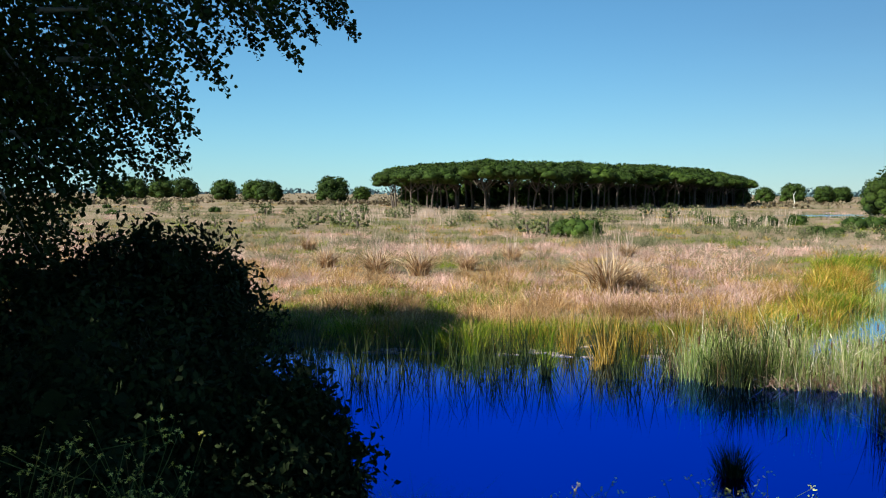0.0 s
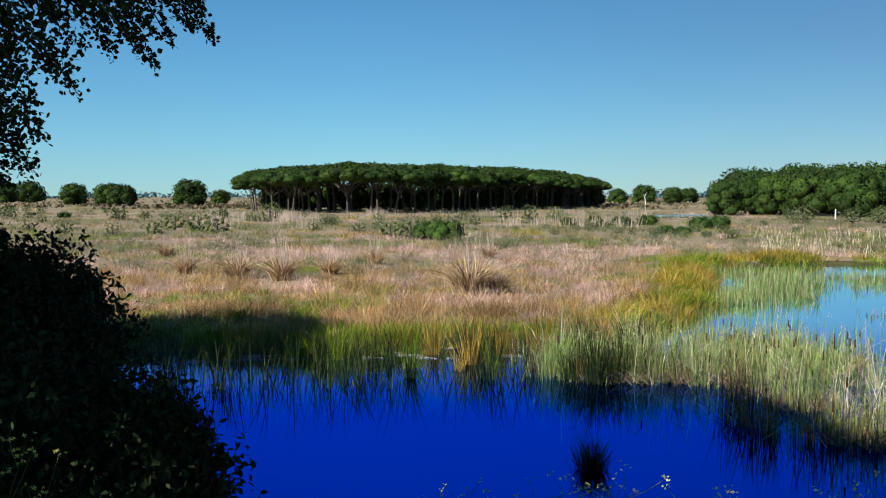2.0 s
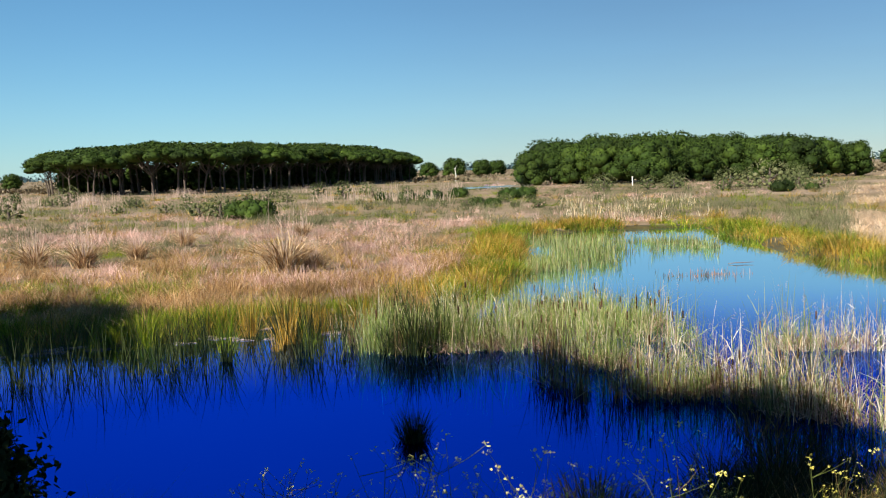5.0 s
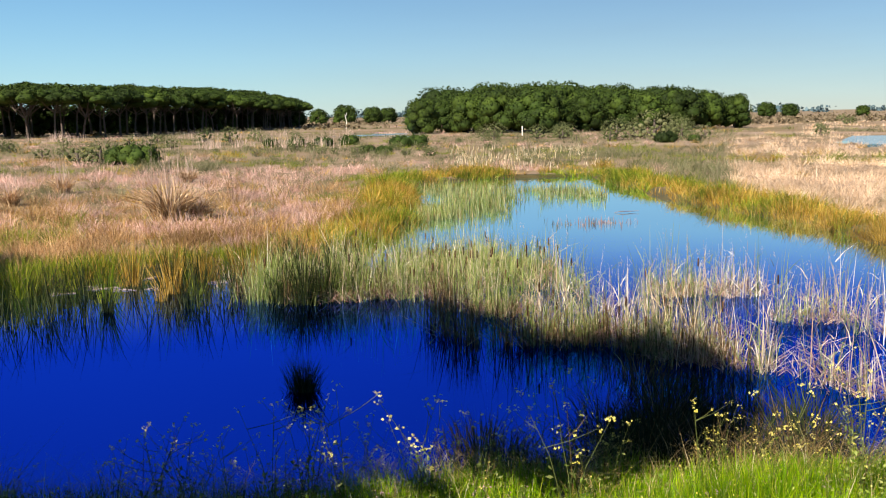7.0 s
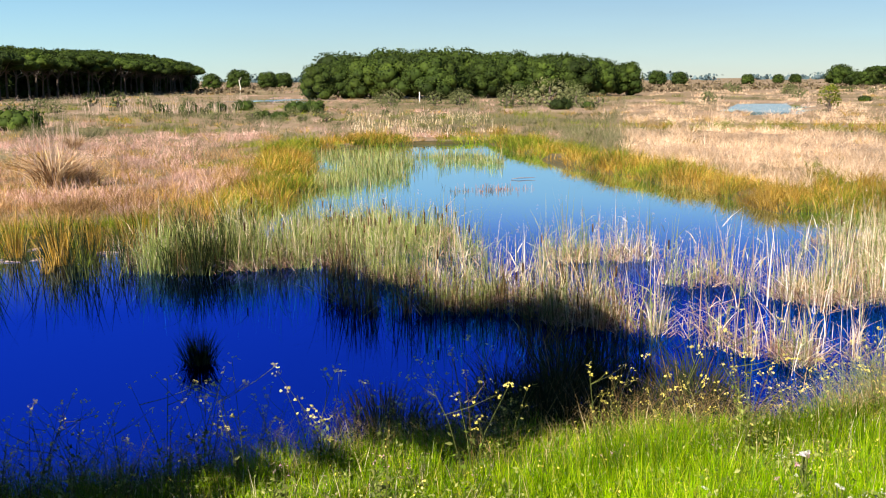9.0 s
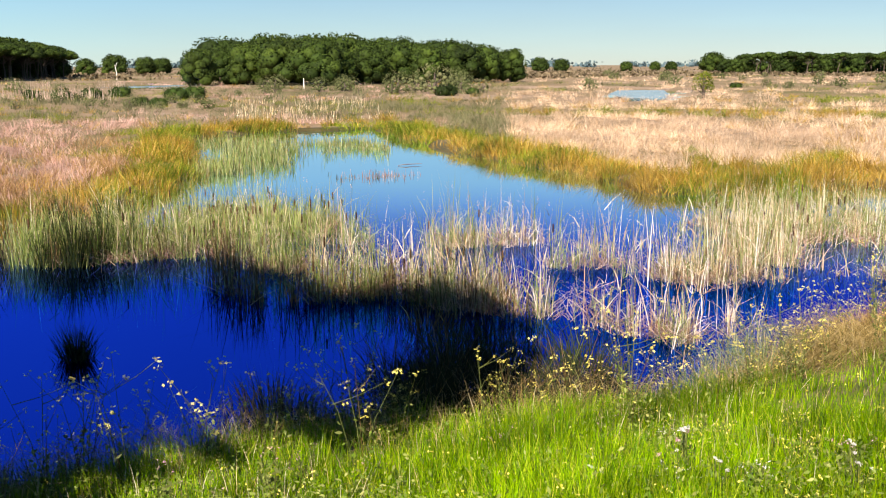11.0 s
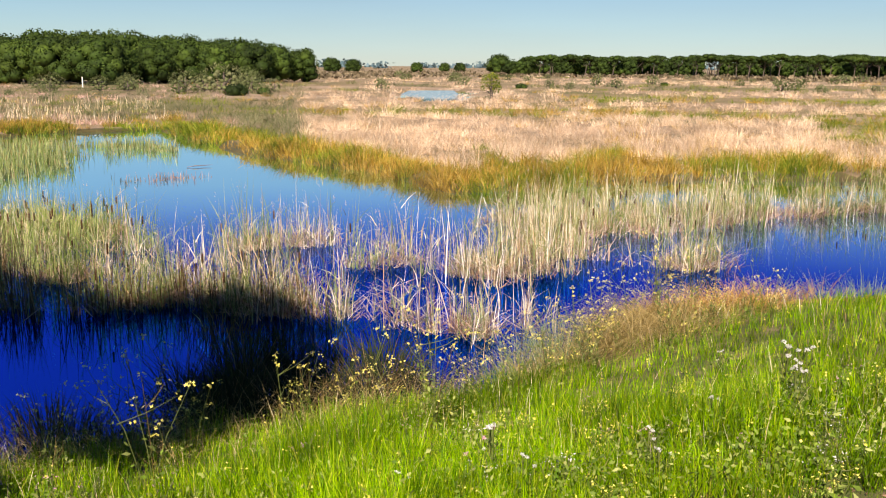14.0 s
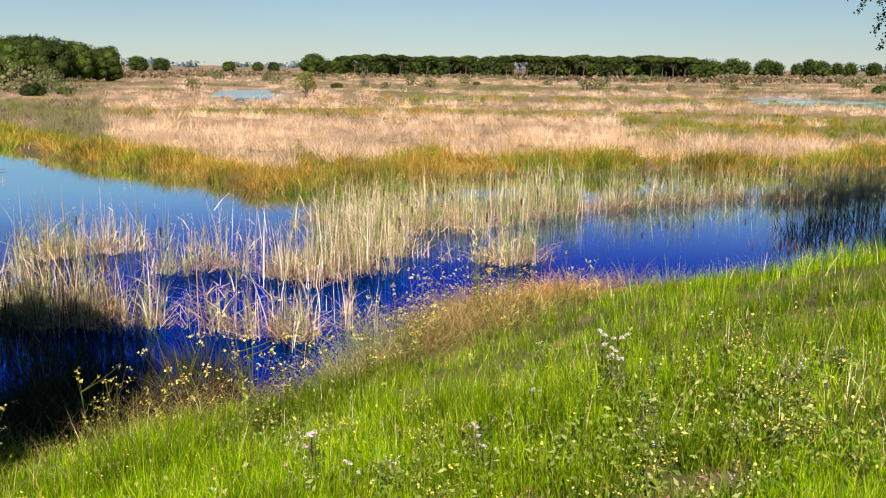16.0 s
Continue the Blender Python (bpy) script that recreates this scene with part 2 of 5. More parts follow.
for node in (deep, skin):
    node.inputs["Roughness"].default_value = 0.015
    nt.links.new(bump.outputs[0], node.inputs["Normal"])
span = nt.nodes.new("ShaderNodeMapRange")
span.interpolation_type = "SMOOTHSTEP"
span.inputs["From Min"].default_value, span.inputs["From Max"].default_value = 0.29, 0.52
nt.links.new(rim.outputs[0], span.inputs["Value"])
nt.links.new(span.outputs[0], both.inputs[0])
nt.links.new(deep.outputs[0], both.inputs[1])
nt.links.new(skin.outputs[0], both.inputs[2])
nt.links.new(both.outputs[0], nt.nodes["Material Output"].inputs["Surface"])
nt.nodes.remove(bsdf)

M_POOL, nt, bsdf = material("shallow_pool")
nt.links.new(ramp(nt, noise_fac(nt, 0.25, 4), [(0.35, (0.38, 0.33, 0.36)), (0.7, (0.52, 0.45, 0.46))]), bsdf.inputs["Base Color"])
bsdf.inputs["Metallic"].default_value, bsdf.inputs["Roughness"].default_value = 0.85, 0.12

# ---- numeric helpers ----
rng = np.random.default_rng(7)


def value_noise(x, y, size, seed=0):
    """Smooth noise from 0 to 1 over patches of that size in metres."""
    x, y = np.asarray(x) / size, np.asarray(y) / size
    i, j = np.floor(x).astype(np.int64), np.floor(y).astype(np.int64)
    u, v = x - i, y - j
    u, v = u * u * (3 - 2 * u), v * v * (3 - 2 * v)

    def h(a, b):
        n = (a * 374761393 + b * 668265263 + seed * 974634777) & 0xFFFFFFFF
        n = ((n ^ (n >> 13)) * 1274126177) & 0xFFFFFFFF
        return ((n ^ (n >> 16)) & 0xFFFF) / 65535.0
    return (h(i, j) * (1 - u) + h(i + 1, j) * u) * (1 - v) + (h(i, j + 1) * (1 - u) + h(i + 1, j + 1) * u) * v


def fractal(x, y, size, seed=0):
    return 0.55 * value_noise(x, y, size, seed) + 0.3 * value_noise(x, y, size / 2.3, seed + 1) + 0.15 * value_noise(x, y, size / 5, seed + 2)


def side(poly, x, y):
    """Distance to a polygon's outline, positive inside."""
    p = np.array(poly, float)
    x, y = np.asarray(x, float), np.asarray(y, float)
    inside, dist = np.zeros(x.shape, bool), np.full(x.shape, 1e9)
    for (ax, ay), (bx, by) in zip(p, np.roll(p, -1, 0)):
        dx, dy = bx - ax, by - ay
        t = np.clip(((x - ax) * dx + (y - ay) * dy) / (dx * dx + dy * dy), 0, 1)
        dist = np.minimum(dist, np.hypot(x - ax - t * dx, y - ay - t * dy))
        cross = (ay > y) != (by > y)
        inside ^= cross & (x < (bx - ax) * (y - ay) / (by - ay + 1e-12) + ax)
    return np.where(inside, dist, -dist)


def smooth(a, b, v):
    s = np.clip((v - a) / (b - a), 0, 1)
    return s * s * (3 - 2 * s)


def mesh_from(name, co, loops, sizes, mat):
    me = bpy.data.meshes.new(name)
    co, loops, sizes = np.asarray(co, np.float32), np.asarray(loops, np.int32), np.asarray(sizes, np.int32)
    me.vertices.add(len(co))
    me.vertices.foreach_set("co", co.ravel())
    me.loops.add(len(loops))
    me.loops.foreach_set("vertex_index", loops)
    me.polygons.add(len(sizes))
    me.polygons.foreach_set("loop_start", np.concatenate([[0], np.cumsum(sizes)[:-1]]).astype(np.int32))
    me.update(calc_edges=True)
    me.materials.append(mat)
    return me


def join(pieces):
    """Stack (co, loops, sizes) triples."""
    cos, lps, szs, n = [], [], [], 0
    for co, lp, sz in pieces:
        cos.append(co), lps.append(np.asarray(lp) + n), szs.append(sz)
        n += len(co)
    return np.concatenate(cos), np.concatenate(lps), np.concatenate(szs)


def blades(base, height, width, lean, curl, seg=2, gen=rng, toward=None):
    """Tapered, bent blades of grass or reed. lean and curl: sideways travel in heights; toward: the bearing they lean to."""
    n = len(base)
    height, width, lean, curl = [np.broadcast_to(np.asarray(v, float), (n,)) for v in (height, width, lean, curl)]
    a, phi = gen.uniform(0, 2 * np.pi, n), gen.uniform(0, 2 * np.pi, n)
    if toward is not None:
        a = toward + gen.normal(size=n) * 0.5
    out = np.stack([np.cos(a), np.sin(a), 0 * a], -1)
    flat = np.stack([np.cos(phi), np.sin(phi), 0 * a], -1)
    k = 2 * seg + 1
    co = np.zeros((n, k, 3))
    for i in range(seg + 1):
        s = i / seg
        mid = base + out * ((lean * s + curl * s * s) * height)[:, None]
        mid[:, 2] += height * s * (1 - 0.35 * np.minimum(curl, 1.2) * s)
        if i < seg:
            half = flat * (width / 2 * (1 - 0.6 * s ** 2))[:, None]
            co[:, 2 * i], co[:, 2 * i + 1] = mid - half, mid + half
        else:
            co[:, 2 * i] = mid
    one = []
    for i in range(seg - 1):
        one += [2 * i, 2 * i + 1, 2 * i + 3, 2 * i + 2]
    one += [2 * seg - 2, 2 * seg - 1, 2 * seg]
    loops = (np.arange(n)[:, None] * k + np.array(one)[None]).ravel()
    return co.reshape(-1, 3), loops, np.tile([4] * (seg - 1) + [3], n)


LEAF = np.array([(0, 0), (0.42, 0.28), (0.5, 0.62), (0, 1.12), (-0.5, 0.62), (-0.42, 0.28)])
BLADE_LEAF = np.array([(0, 0), (0.27, 0.45), (0, 1.15), (-0.27, 0.45)])
CARD = np.array([(0, -0.5), (0.5, 0), (0, 0.5), (-0.5, 0)])


def cards(pos, size, shape=CARD, gen=rng, up=None, tilt=1.0):
    """Small leaf-shaped faces with random turns at pos."""
    n = len(pos)
    size = np.broadcast_to(np.asarray(size, float), (n,))
    nor = gen.normal(size=(n, 3)) * tilt
    if up is not None:
        nor += up
    nor /= np.linalg.norm(nor, axis=1)[:, None] + 1e-9
    e1 = np.cross(nor, gen.normal(size=(n, 3)))
    e1 /= np.linalg.norm(e1, axis=1)[:, None] + 1e-9
    e2 = np.cross(nor, e1)
    k = len(shape)
    co = pos[:, None] + (e1[:, None] * shape[None, :, :1] + e2[:, None] * shape[None, :, 1:]) * size[:, None, None]
    return co.reshape(-1, 3), np.arange(n * k), np.full(n, k)


def tube(points, radii, sides=7):
    """A bent, tapering limb."""
    pts, n = np.array(points, float), len(points)
    co, loops = [], []
    for i, (p, r) in enumerate(zip(pts, radii)):
        d = pts[min(i + 1, n - 1)] - pts[max(i - 1, 0)]
        d /= np.linalg.norm(d) + 1e-9
        u = np.cross(d, (0.31, 0.95, 0.05))
        u /= np.linalg.norm(u)
        v = np.cross(d, u)
        for k in range(sides):
            a = 2 * np.pi * k / sides
            co.append(p + r * (u * np.cos(a) + v * np.sin(a)))
    for i in range(n - 1):
        for k in range(sides):
            a, b = i * sides + k, i * sides + (k + 1) % sides
            loops += [a, b, b + sides, a + sides]
    return np.array(co), np.array(loops), np.full((n - 1) * sides, 4)


def part(name, mesh, parent=None, label=""):
    ob = new(name, mesh)
    if name in ("leaf_spray", "foliage", "crown", "flower_head", "leaves", "blade_tuft", "leaf_mound", "stalk_tuft"):
        ob["kind"] = "stuff"
    if parent:
        ob.parent = parent
    return tagged(ob, label)


def thing(name, label, category, group="", kind="", at=(0, 0, 0)):
    ob = new(name)
    ob.empty_display_size = 0.2
    ob.location = at
    return tagged(ob, label, category, group, kind)


# ---- plan ----
POND = [(-7, 12.5), (-8, 16), (-5.5, 19.5), (-3.2, 19.3), (-0.9, 18.8), (0.2, 17.7), (1.2, 18.1), (3.5, 19), (5, 18.5), (6.7, 19.5),
        (10.7, 24.3), (14.5, 33), (16.3, 37.8), (21.4, 40), (25.9, 38.5), (21.1, 26.6), (20.2, 22.4), (19.4, 18.8), (17.7, 14.8),
        (19.3, 13.3), (23.9, 11.7), (25.3, 10.1), (28, 6.7), (30.5, 3.2), (45, -4), (45, -9), (30, -3.5), (17.5, 1.4), (15.4, 2.4),
        (13.5, 3.6), (12.2, 4.8), (9.8, 5.8), (8.2, 5.6), (6.9, 5.6), (6.2, 6), (4.9, 6.2), (4.2, 6.5), (2.8, 6.9), (1, 7.4),
        (0, 8.4), (-2.5, 9), (-5, 10.5)]
BANK = [(400, -60), (60, -13), (45, -9), (30, -3.5), (17.5, 1.4), (15.4, 2.4), (13.5, 3.6), (12.2, 4.8), (9.8, 5.8), (8.2, 5.6),
        (6.9, 5.6), (6.2, 6), (4.9, 6.2), (4.2, 6.5), (2.8, 6.9), (1, 7.4), (0, 8.4), (-2.5, 9), (-5, 10.5), (-8, 11.5), (-20, 13),
        (-400, 40), (-400, -400), (400, -400)]
POOL_FAR = [(80, 71.5), (83.7, 68.3), (73, 59), (62.6, 51), (61.3, 54), (68, 62)]
POOL_EAST = [(91, 21), (97, 18), (92, 13.5), (91, 9), (92, 3), (87, 3), (87.5, 11), (88, 14)]
POOL_NORTH = [(42, 124), (56, 133), (57, 128), (46, 120)]
REEDS = [(3.9, 16.2), (4.75, 15.2), (5.9, 14.8), (6.4, 13.4), (5.7, 12.0), (5.8, 11.0), (6.85, 10.4), (7.55, 10.1), (7.7, 9.3), (7.75, 8.8), (8.5, 9.0), (8.7, 8.5),
         (8.3, 7.9), (8.25, 7.0), (8.6, 6.5), (9.6, 6.7), (10.6, 7.5), (11.8, 8.0), (13.0, 7.6), (13.5, 6.3), (14.4, 6.6), (14.6, 8.2), (17.6, 7.8), (19.2, 7.3), (21, 5.3), (23, 4.1),
         (26.5, 2.4), (27.5, 3.4), (24, 6), (20, 9.5), (16, 11.5), (12, 11.5), (10.8, 13), (9.5, 14.5), (7, 16), (4.5, 17)]


# dense stands within the reed bed: half depth, fullness and the line along which they grow; the low broken stand in front
STANDS = ((0.42, 0.8, ((3.9, 16.3), (4.8, 15.4), (6.2, 15.0), (7.0, 13.9))), (0.34, 0.8, ((5.85, 11.7), (6.25, 11.15))), (0.46, 1.0, ((6.95, 11.0), (7.5, 10.4), (7.75, 9.6), (7.8, 8.8))),
          (0.45, 0.8, ((6.9, 13.2), (7.4, 12.2), (7.7, 11.2))), (0.22, 0.6, ((8.75, 9.5), (9.3, 9.15))), (0.30, 0.9, ((10.2, 10.3), (10.7, 9.8))), (0.32, 1.0, ((11.05, 9.2), (11.2, 8.5), (11.7, 8.0))),
          (0.30, 0.85, ((8.45, 8.0), (8.43, 7.3), (8.6, 6.65), (9.0, 6.45))), (0.45, 1.0, ((12.8, 8.6), (13.6, 9.3), (15.2, 9.7), (16.5, 8.5), (18.0, 8.0))), (0.30, 0.9, ((12.95, 7.1), (13.3, 6.8), (13.65, 6.35))),
          (0.6, 0.9, ((15.0, 11.0), (17.8, 9.4), (19.2, 8.0))), (0.42, 0.8, ((18.0, 8.2), (19.1, 7.5), (20.2, 6.9), (22.5, 5.6), (23.2, 4.2), (25.6, 2.8), (28.5, 0.9))), (0.32, 0.8, ((11.2, 12.2), (10.2, 12.9))))
FRONT = ((8.45, 8.0), (8.43, 7.3), (8.6, 6.65), (9.0, 6.45))


def along(line, x, y):
    """Distance to an open line."""
    near = np.full(np.shape(x), 1e9)
    for (ax, ay), (bx, by) in zip(line, line[1:]):
        dx, dy = bx - ax, by - ay
        t = np.clip(((x - ax) * dx + (y - ay) * dy) / (dx * dx + dy * dy), 0, 1)
        near = np.minimum(near, np.hypot(x - ax - t * dx, y - ay - t * dy))
    return near


def height_at(x, y):
    x, y = np.asarray(x, float), np.asarray(y, float)
    wet = np.maximum.reduce([side(p, x, y) for p in (POND, POOL_FAR, POOL_EAST, POOL_NORTH)])
    wob = (value_noise(x, y, 1.3, 5) - 0.5) * 0.5
    z = 0.16 + 0.14 * (fractal(x, y, 9, 3) - 0.5)
    z = z - 0.55 * smooth(-0.5, 0.6, wet + wob)
    dry = side(BANK, x, y)
    z = z + 1.28 * smooth(-0.2, 6.0, dry) + 0.10 * (fractal(x, y, 1.5, 9) - 0.5) * smooth(0, 2, dry)
    return z


def stretch(lo, hi, step, far, n):
    mid = np.arange(lo, hi + step / 2, step)
    g = np.geomspace(step, far, n).cumsum()
    g = g * far / g[-1]
    return np.concatenate([lo - g[::-1], mid, hi + g])


gx, gy = stretch(-14, 36, 0.38, 4200, 44), stretch(-8, 44, 0.38, 4200, 44)
X, Y = np.meshgrid(gx, gy)
Z = height_at(X, Y)
nx, ny = len(gx), len(gy)
idx = np.arange(nx * ny).reshape(ny, nx)
quad = np.stack([idx[:-1, :-1], idx[:-1, 1:], idx[1:, 1:], idx[1:, :-1]], -1).reshape(-1, 4)
me = mesh_from("ground", np.stack([X, Y, Z], -1).reshape(-1, 3), quad.ravel(), np.full(len(quad), 4), M_GROUND)
me.materials.append(M_BANK)
me.materials.append(M_MUD)
mid = np.stack([X, Y], -1).reshape(-1, 2)[quad].mean(1)
kinds = np.where(side(BANK, mid[:, 0], mid[:, 1]) > 0.2, 1, np.where(side(POND, mid[:, 0], mid[:, 1]) > -0.5, 2, 0))
me.polygons.foreach_set("material_index", kinds.astype(np.int32))
me.polygons.foreach_set("use_smooth", np.ones(len(quad), bool))
tagged(new("ground", me), "flat straw-coloured marsh with a raised grassy bank", "ground", kind="structure")

wco = [(-60, -30, 0), (180, -30, 0), (180, 180, 0), (-60, 180, 0)]
tagged(new("water", mesh_from("water", wco, [0, 1, 2, 3], [4], M_WATER)), "still deep-blue pond water between reeds", "water", kind="structure")
for name, poly, words in (("pool", POOL_FAR, "shallow pale-blue pool in the straw marsh"), ("pool", POOL_EAST, "narrow pale pool among green sedge"),
                          ("pool", POOL_NORTH, "small pool behind a green rush bed")):
    co = [(x, y, 0.30) for x, y in poly]
    tagged(new(name, mesh_from(name, co, list(range(len(co))), [len(co)], M_POOL)), words, "water", kind="structure")


# ---- marsh growth ----
def polar(az, r):
    a = np.radians(az)
    return -np.sin(a) * r, np.cos(a) * r


def field(name, tufts, per, spread, height, width, lean, curl, mat, label, category="grass", seg=2):
    """One sheet of growth: tufts (x, y), each with some blades that fan out."""
    n = len(tufts)
    x, y = np.repeat(tufts[:, 0], per), np.repeat(tufts[:, 1], per)
    sp = np.repeat(np.broadcast_to(spread, (n,)), per)
    dx, dy = rng.normal(size=n * per) * sp, rng.normal(size=n * per) * sp
    x, y = x + dx, y + dy
    h = np.repeat(np.broadcast_to(height, (n,)), per) * rng.uniform(0.55, 1.2, n * per)
    w = np.repeat(np.broadcast_to(width, (n,)), per) * rng.uniform(0.7, 1.3, n * per)
    base = np.stack([x, y, height_at(x, y) - 0.03], -1)
    far_out = np.clip(np.hypot(dx, dy) / (1.4 * sp + 1e-6), 0, 1.4)
    co, lp, sz = blades(base, h * (1.08 - 0.2 * far_out), w, np.abs(rng.normal(size=n * per)) * lean * (0.4 + 0.8 * far_out), rng.uniform(0, curl, n * per), seg, rng, np.arctan2(dy, dx))
    return tagged(new(name, mesh_from(name, co, lp, sz, mat)), label, category, kind="stuff")


N = 22000
dep, az = rng.uniform(0.42, 9.6, N), rng.uniform(-100, 40, N)
r = 2.65 / np.tan(np.radians(dep))
x, y = polar(az, r)
shore = -np.maximum.reduce([side(p, x, y) for p in (POND, POOL_FAR, POOL_EAST, POOL_NORTH)])
TUSSOCKS = ((4.7, 27.6, 2.5), (5.6, 27.9, 1.3), (-2.3, 34, 1.9), (-0.8, 33, 1.9), (2.9, 40.5, 1.6), (-4.4, 36.5, 1.7), (0.9, 35.2, 1.5), (8.4, 44, 1.4), (-6.5, 47, 1.6))
keep = (shore > np.where(az < -30, -0.05, -0.45)) & (side(BANK, x, y) < -0.3)
for u, v, q in TUSSOCKS:
    keep &= np.hypot(x - u, (y - v + 0.3) * 0.7) > 0.42 * q
x, y, r, az, shore = x[keep], y[keep], r[keep], az[keep], shore[keep]
pond_edge = -side(POND, x, y)
n8, n25, n3 = fractal(x, y, 8, 21), fractal(x, y, 26, 31), fractal(x, y, 3.2, 41)
# distance bands: damp edges, straw flats, green swales
reach = (1.2 + 8 * np.clip(n8 - 0.3, 0, 1)) * np.where(az > -8, 0.22, np.where(az > -20, 0.8, np.where(az > -36, 1.9, np.where(az > -52, 0.6, 1.5))))
edge = pond_edge < reach
swale = ((np.abs(r - 61 - 10 * (n25 - 0.5)) < 3.8) & (az < -36)) | ((np.abs(r - 86 - 14 * (n25 - 0.5)) < 7) & (az < -57)) | ((az < -71) & (n8 > 0.47) & (r < 62))
rough = (r > 62) & (r < 130) & (az > -40)
hollow = (n8 > 0.60) & (r < 62) & (az > -36)
damp = edge | swale | hollow | (rough & (n8 > 0.5)) | ((n25 > 0.60) & (r > 66))
pick = rng.uniform(0, 1, len(x))
n1 = fractal(x, y, 1.5, 43)
n3 = np.where((r < 42) & (az > -36), n1, n3)
green = damp & (n3 + 0.3 * (pick - 0.5) > np.where(edge, np.where(az < -52, 0.60, np.where(az < -36, 0.50, 0.38 + 0.16 * pond_edge / reach)), np.where(swale, 0.38, 0.56)))
ochre = (damp & ~green) | (~damp & (pick < np.where(az > -36, 0.10, 0.06))) | (~damp & (az > -36) & (r < 42) & (n1 > 0.49))
olive = (~green & ~edge & (az > -42) & (r > 34) & (n8 + 0.35 * (pick - 0.5) > np.where((az < -22) & (r > 42), 0.40, np.where(r < 52, 0.60, np.where(r < 62, 0.45, 0.36))))) | (~green & ~edge & (az <= -42) & (r > 70) & (n25 > 0.60))
ochre &= ~olive
straw = ~(green | ochre | olive)
russet = ochre & (az > -22) & (pick + n8 > 0.62)
pale = straw & (az < -40 + 10 * (n25 - 0.5))
straw &= ~pale
tuft_w = np.maximum(0.007, 0.00044 * r)
tuft_s = np.maximum(0.09, 0.0032 * r)
for mask, nm, mat, hgt, words in (
        (straw, "straw_grass", M_STRAW, 0.50, "pale pinkish dry marsh grass in soft tufts"),
        (pale, "straw_grass", M_PALE, 0.50, "pale peach dry marsh grass in soft tufts"),
        (ochre & ~russet, "ochre_sedge", M_OCHRE, 0.50, "golden-ochre sedge along the damp pond edges"),
        (russet, "russet_sedge", M_RUSSET, 0.50, "russet dry sedge among the marsh grass"),
        (olive, "rough_grass", M_ROUGH, 0.62, "olive-grey rough grass across the marsh"),
        (green, "green_sedge", M_SEDGE, 0.44, "yellow-green sedge tufts beside the water")):
    near = mask & (r < 30)
    for m, sg, per in ((near, 2, 28), (mask & (r >= 30), 1, 32)):
        if not m.any():
            continue
        t = np.stack([x[m], y[m]], -1)
        tall = 0.84 * hgt * (0.3 + 1.5 * fractal(x[m], y[m], 1.9, 57)) * rng.uniform(0.75, 1.25, m.sum()) * np.where(az[m] < -36, 1.2, 1.0)
        field(nm, t, per, tuft_s[m], tall, tuft_w[m], 0.34, 0.9, mat, words, seg=sg)

# lumpy sedge tussocks close along the far shores
x, y = rng.uniform(-8, 46, 60000), rng.uniform(-6, 44, 60000)
brink = side(POND, x, y)
lump = fractal(x, y, 1.7, 67)
ok = (brink < np.where(x > 13, 0.12, 0.3)) & (brink > np.where(x < 7, -0.75, -1.5)) & (side(BANK, x, y) < -0.4) & (lump + 0.12 * rng.uniform(-1, 1, 60000) > 0.47)
x, y, lump = x[ok][:2600], y[ok][:2600], lump[ok][:2600]
r = np.hypot(x, y)
hue = fractal(x, y, 2.6, 68) + 0.12 * rng.normal(size=len(x)) > np.where(x > 16, 0.50, 0.47)
for m, mat, nm, words in ((hue, M_SEDGE, "green_sedge", "yellow-green sedge lumps overhanging the water"), (~hue, M_OCHRE, "ochre_sedge", "golden sedge lumps overhanging the water")):
    field(nm, np.stack([x[m], y[m]], -1), 18, 0.13, 0.36 + 1.1 * np.clip(lump[m] - 0.42, 0, 0.4), np.maximum(0.009, 0.00048 * r[m]), 0.30, 0.8, mat, words, seg=2)

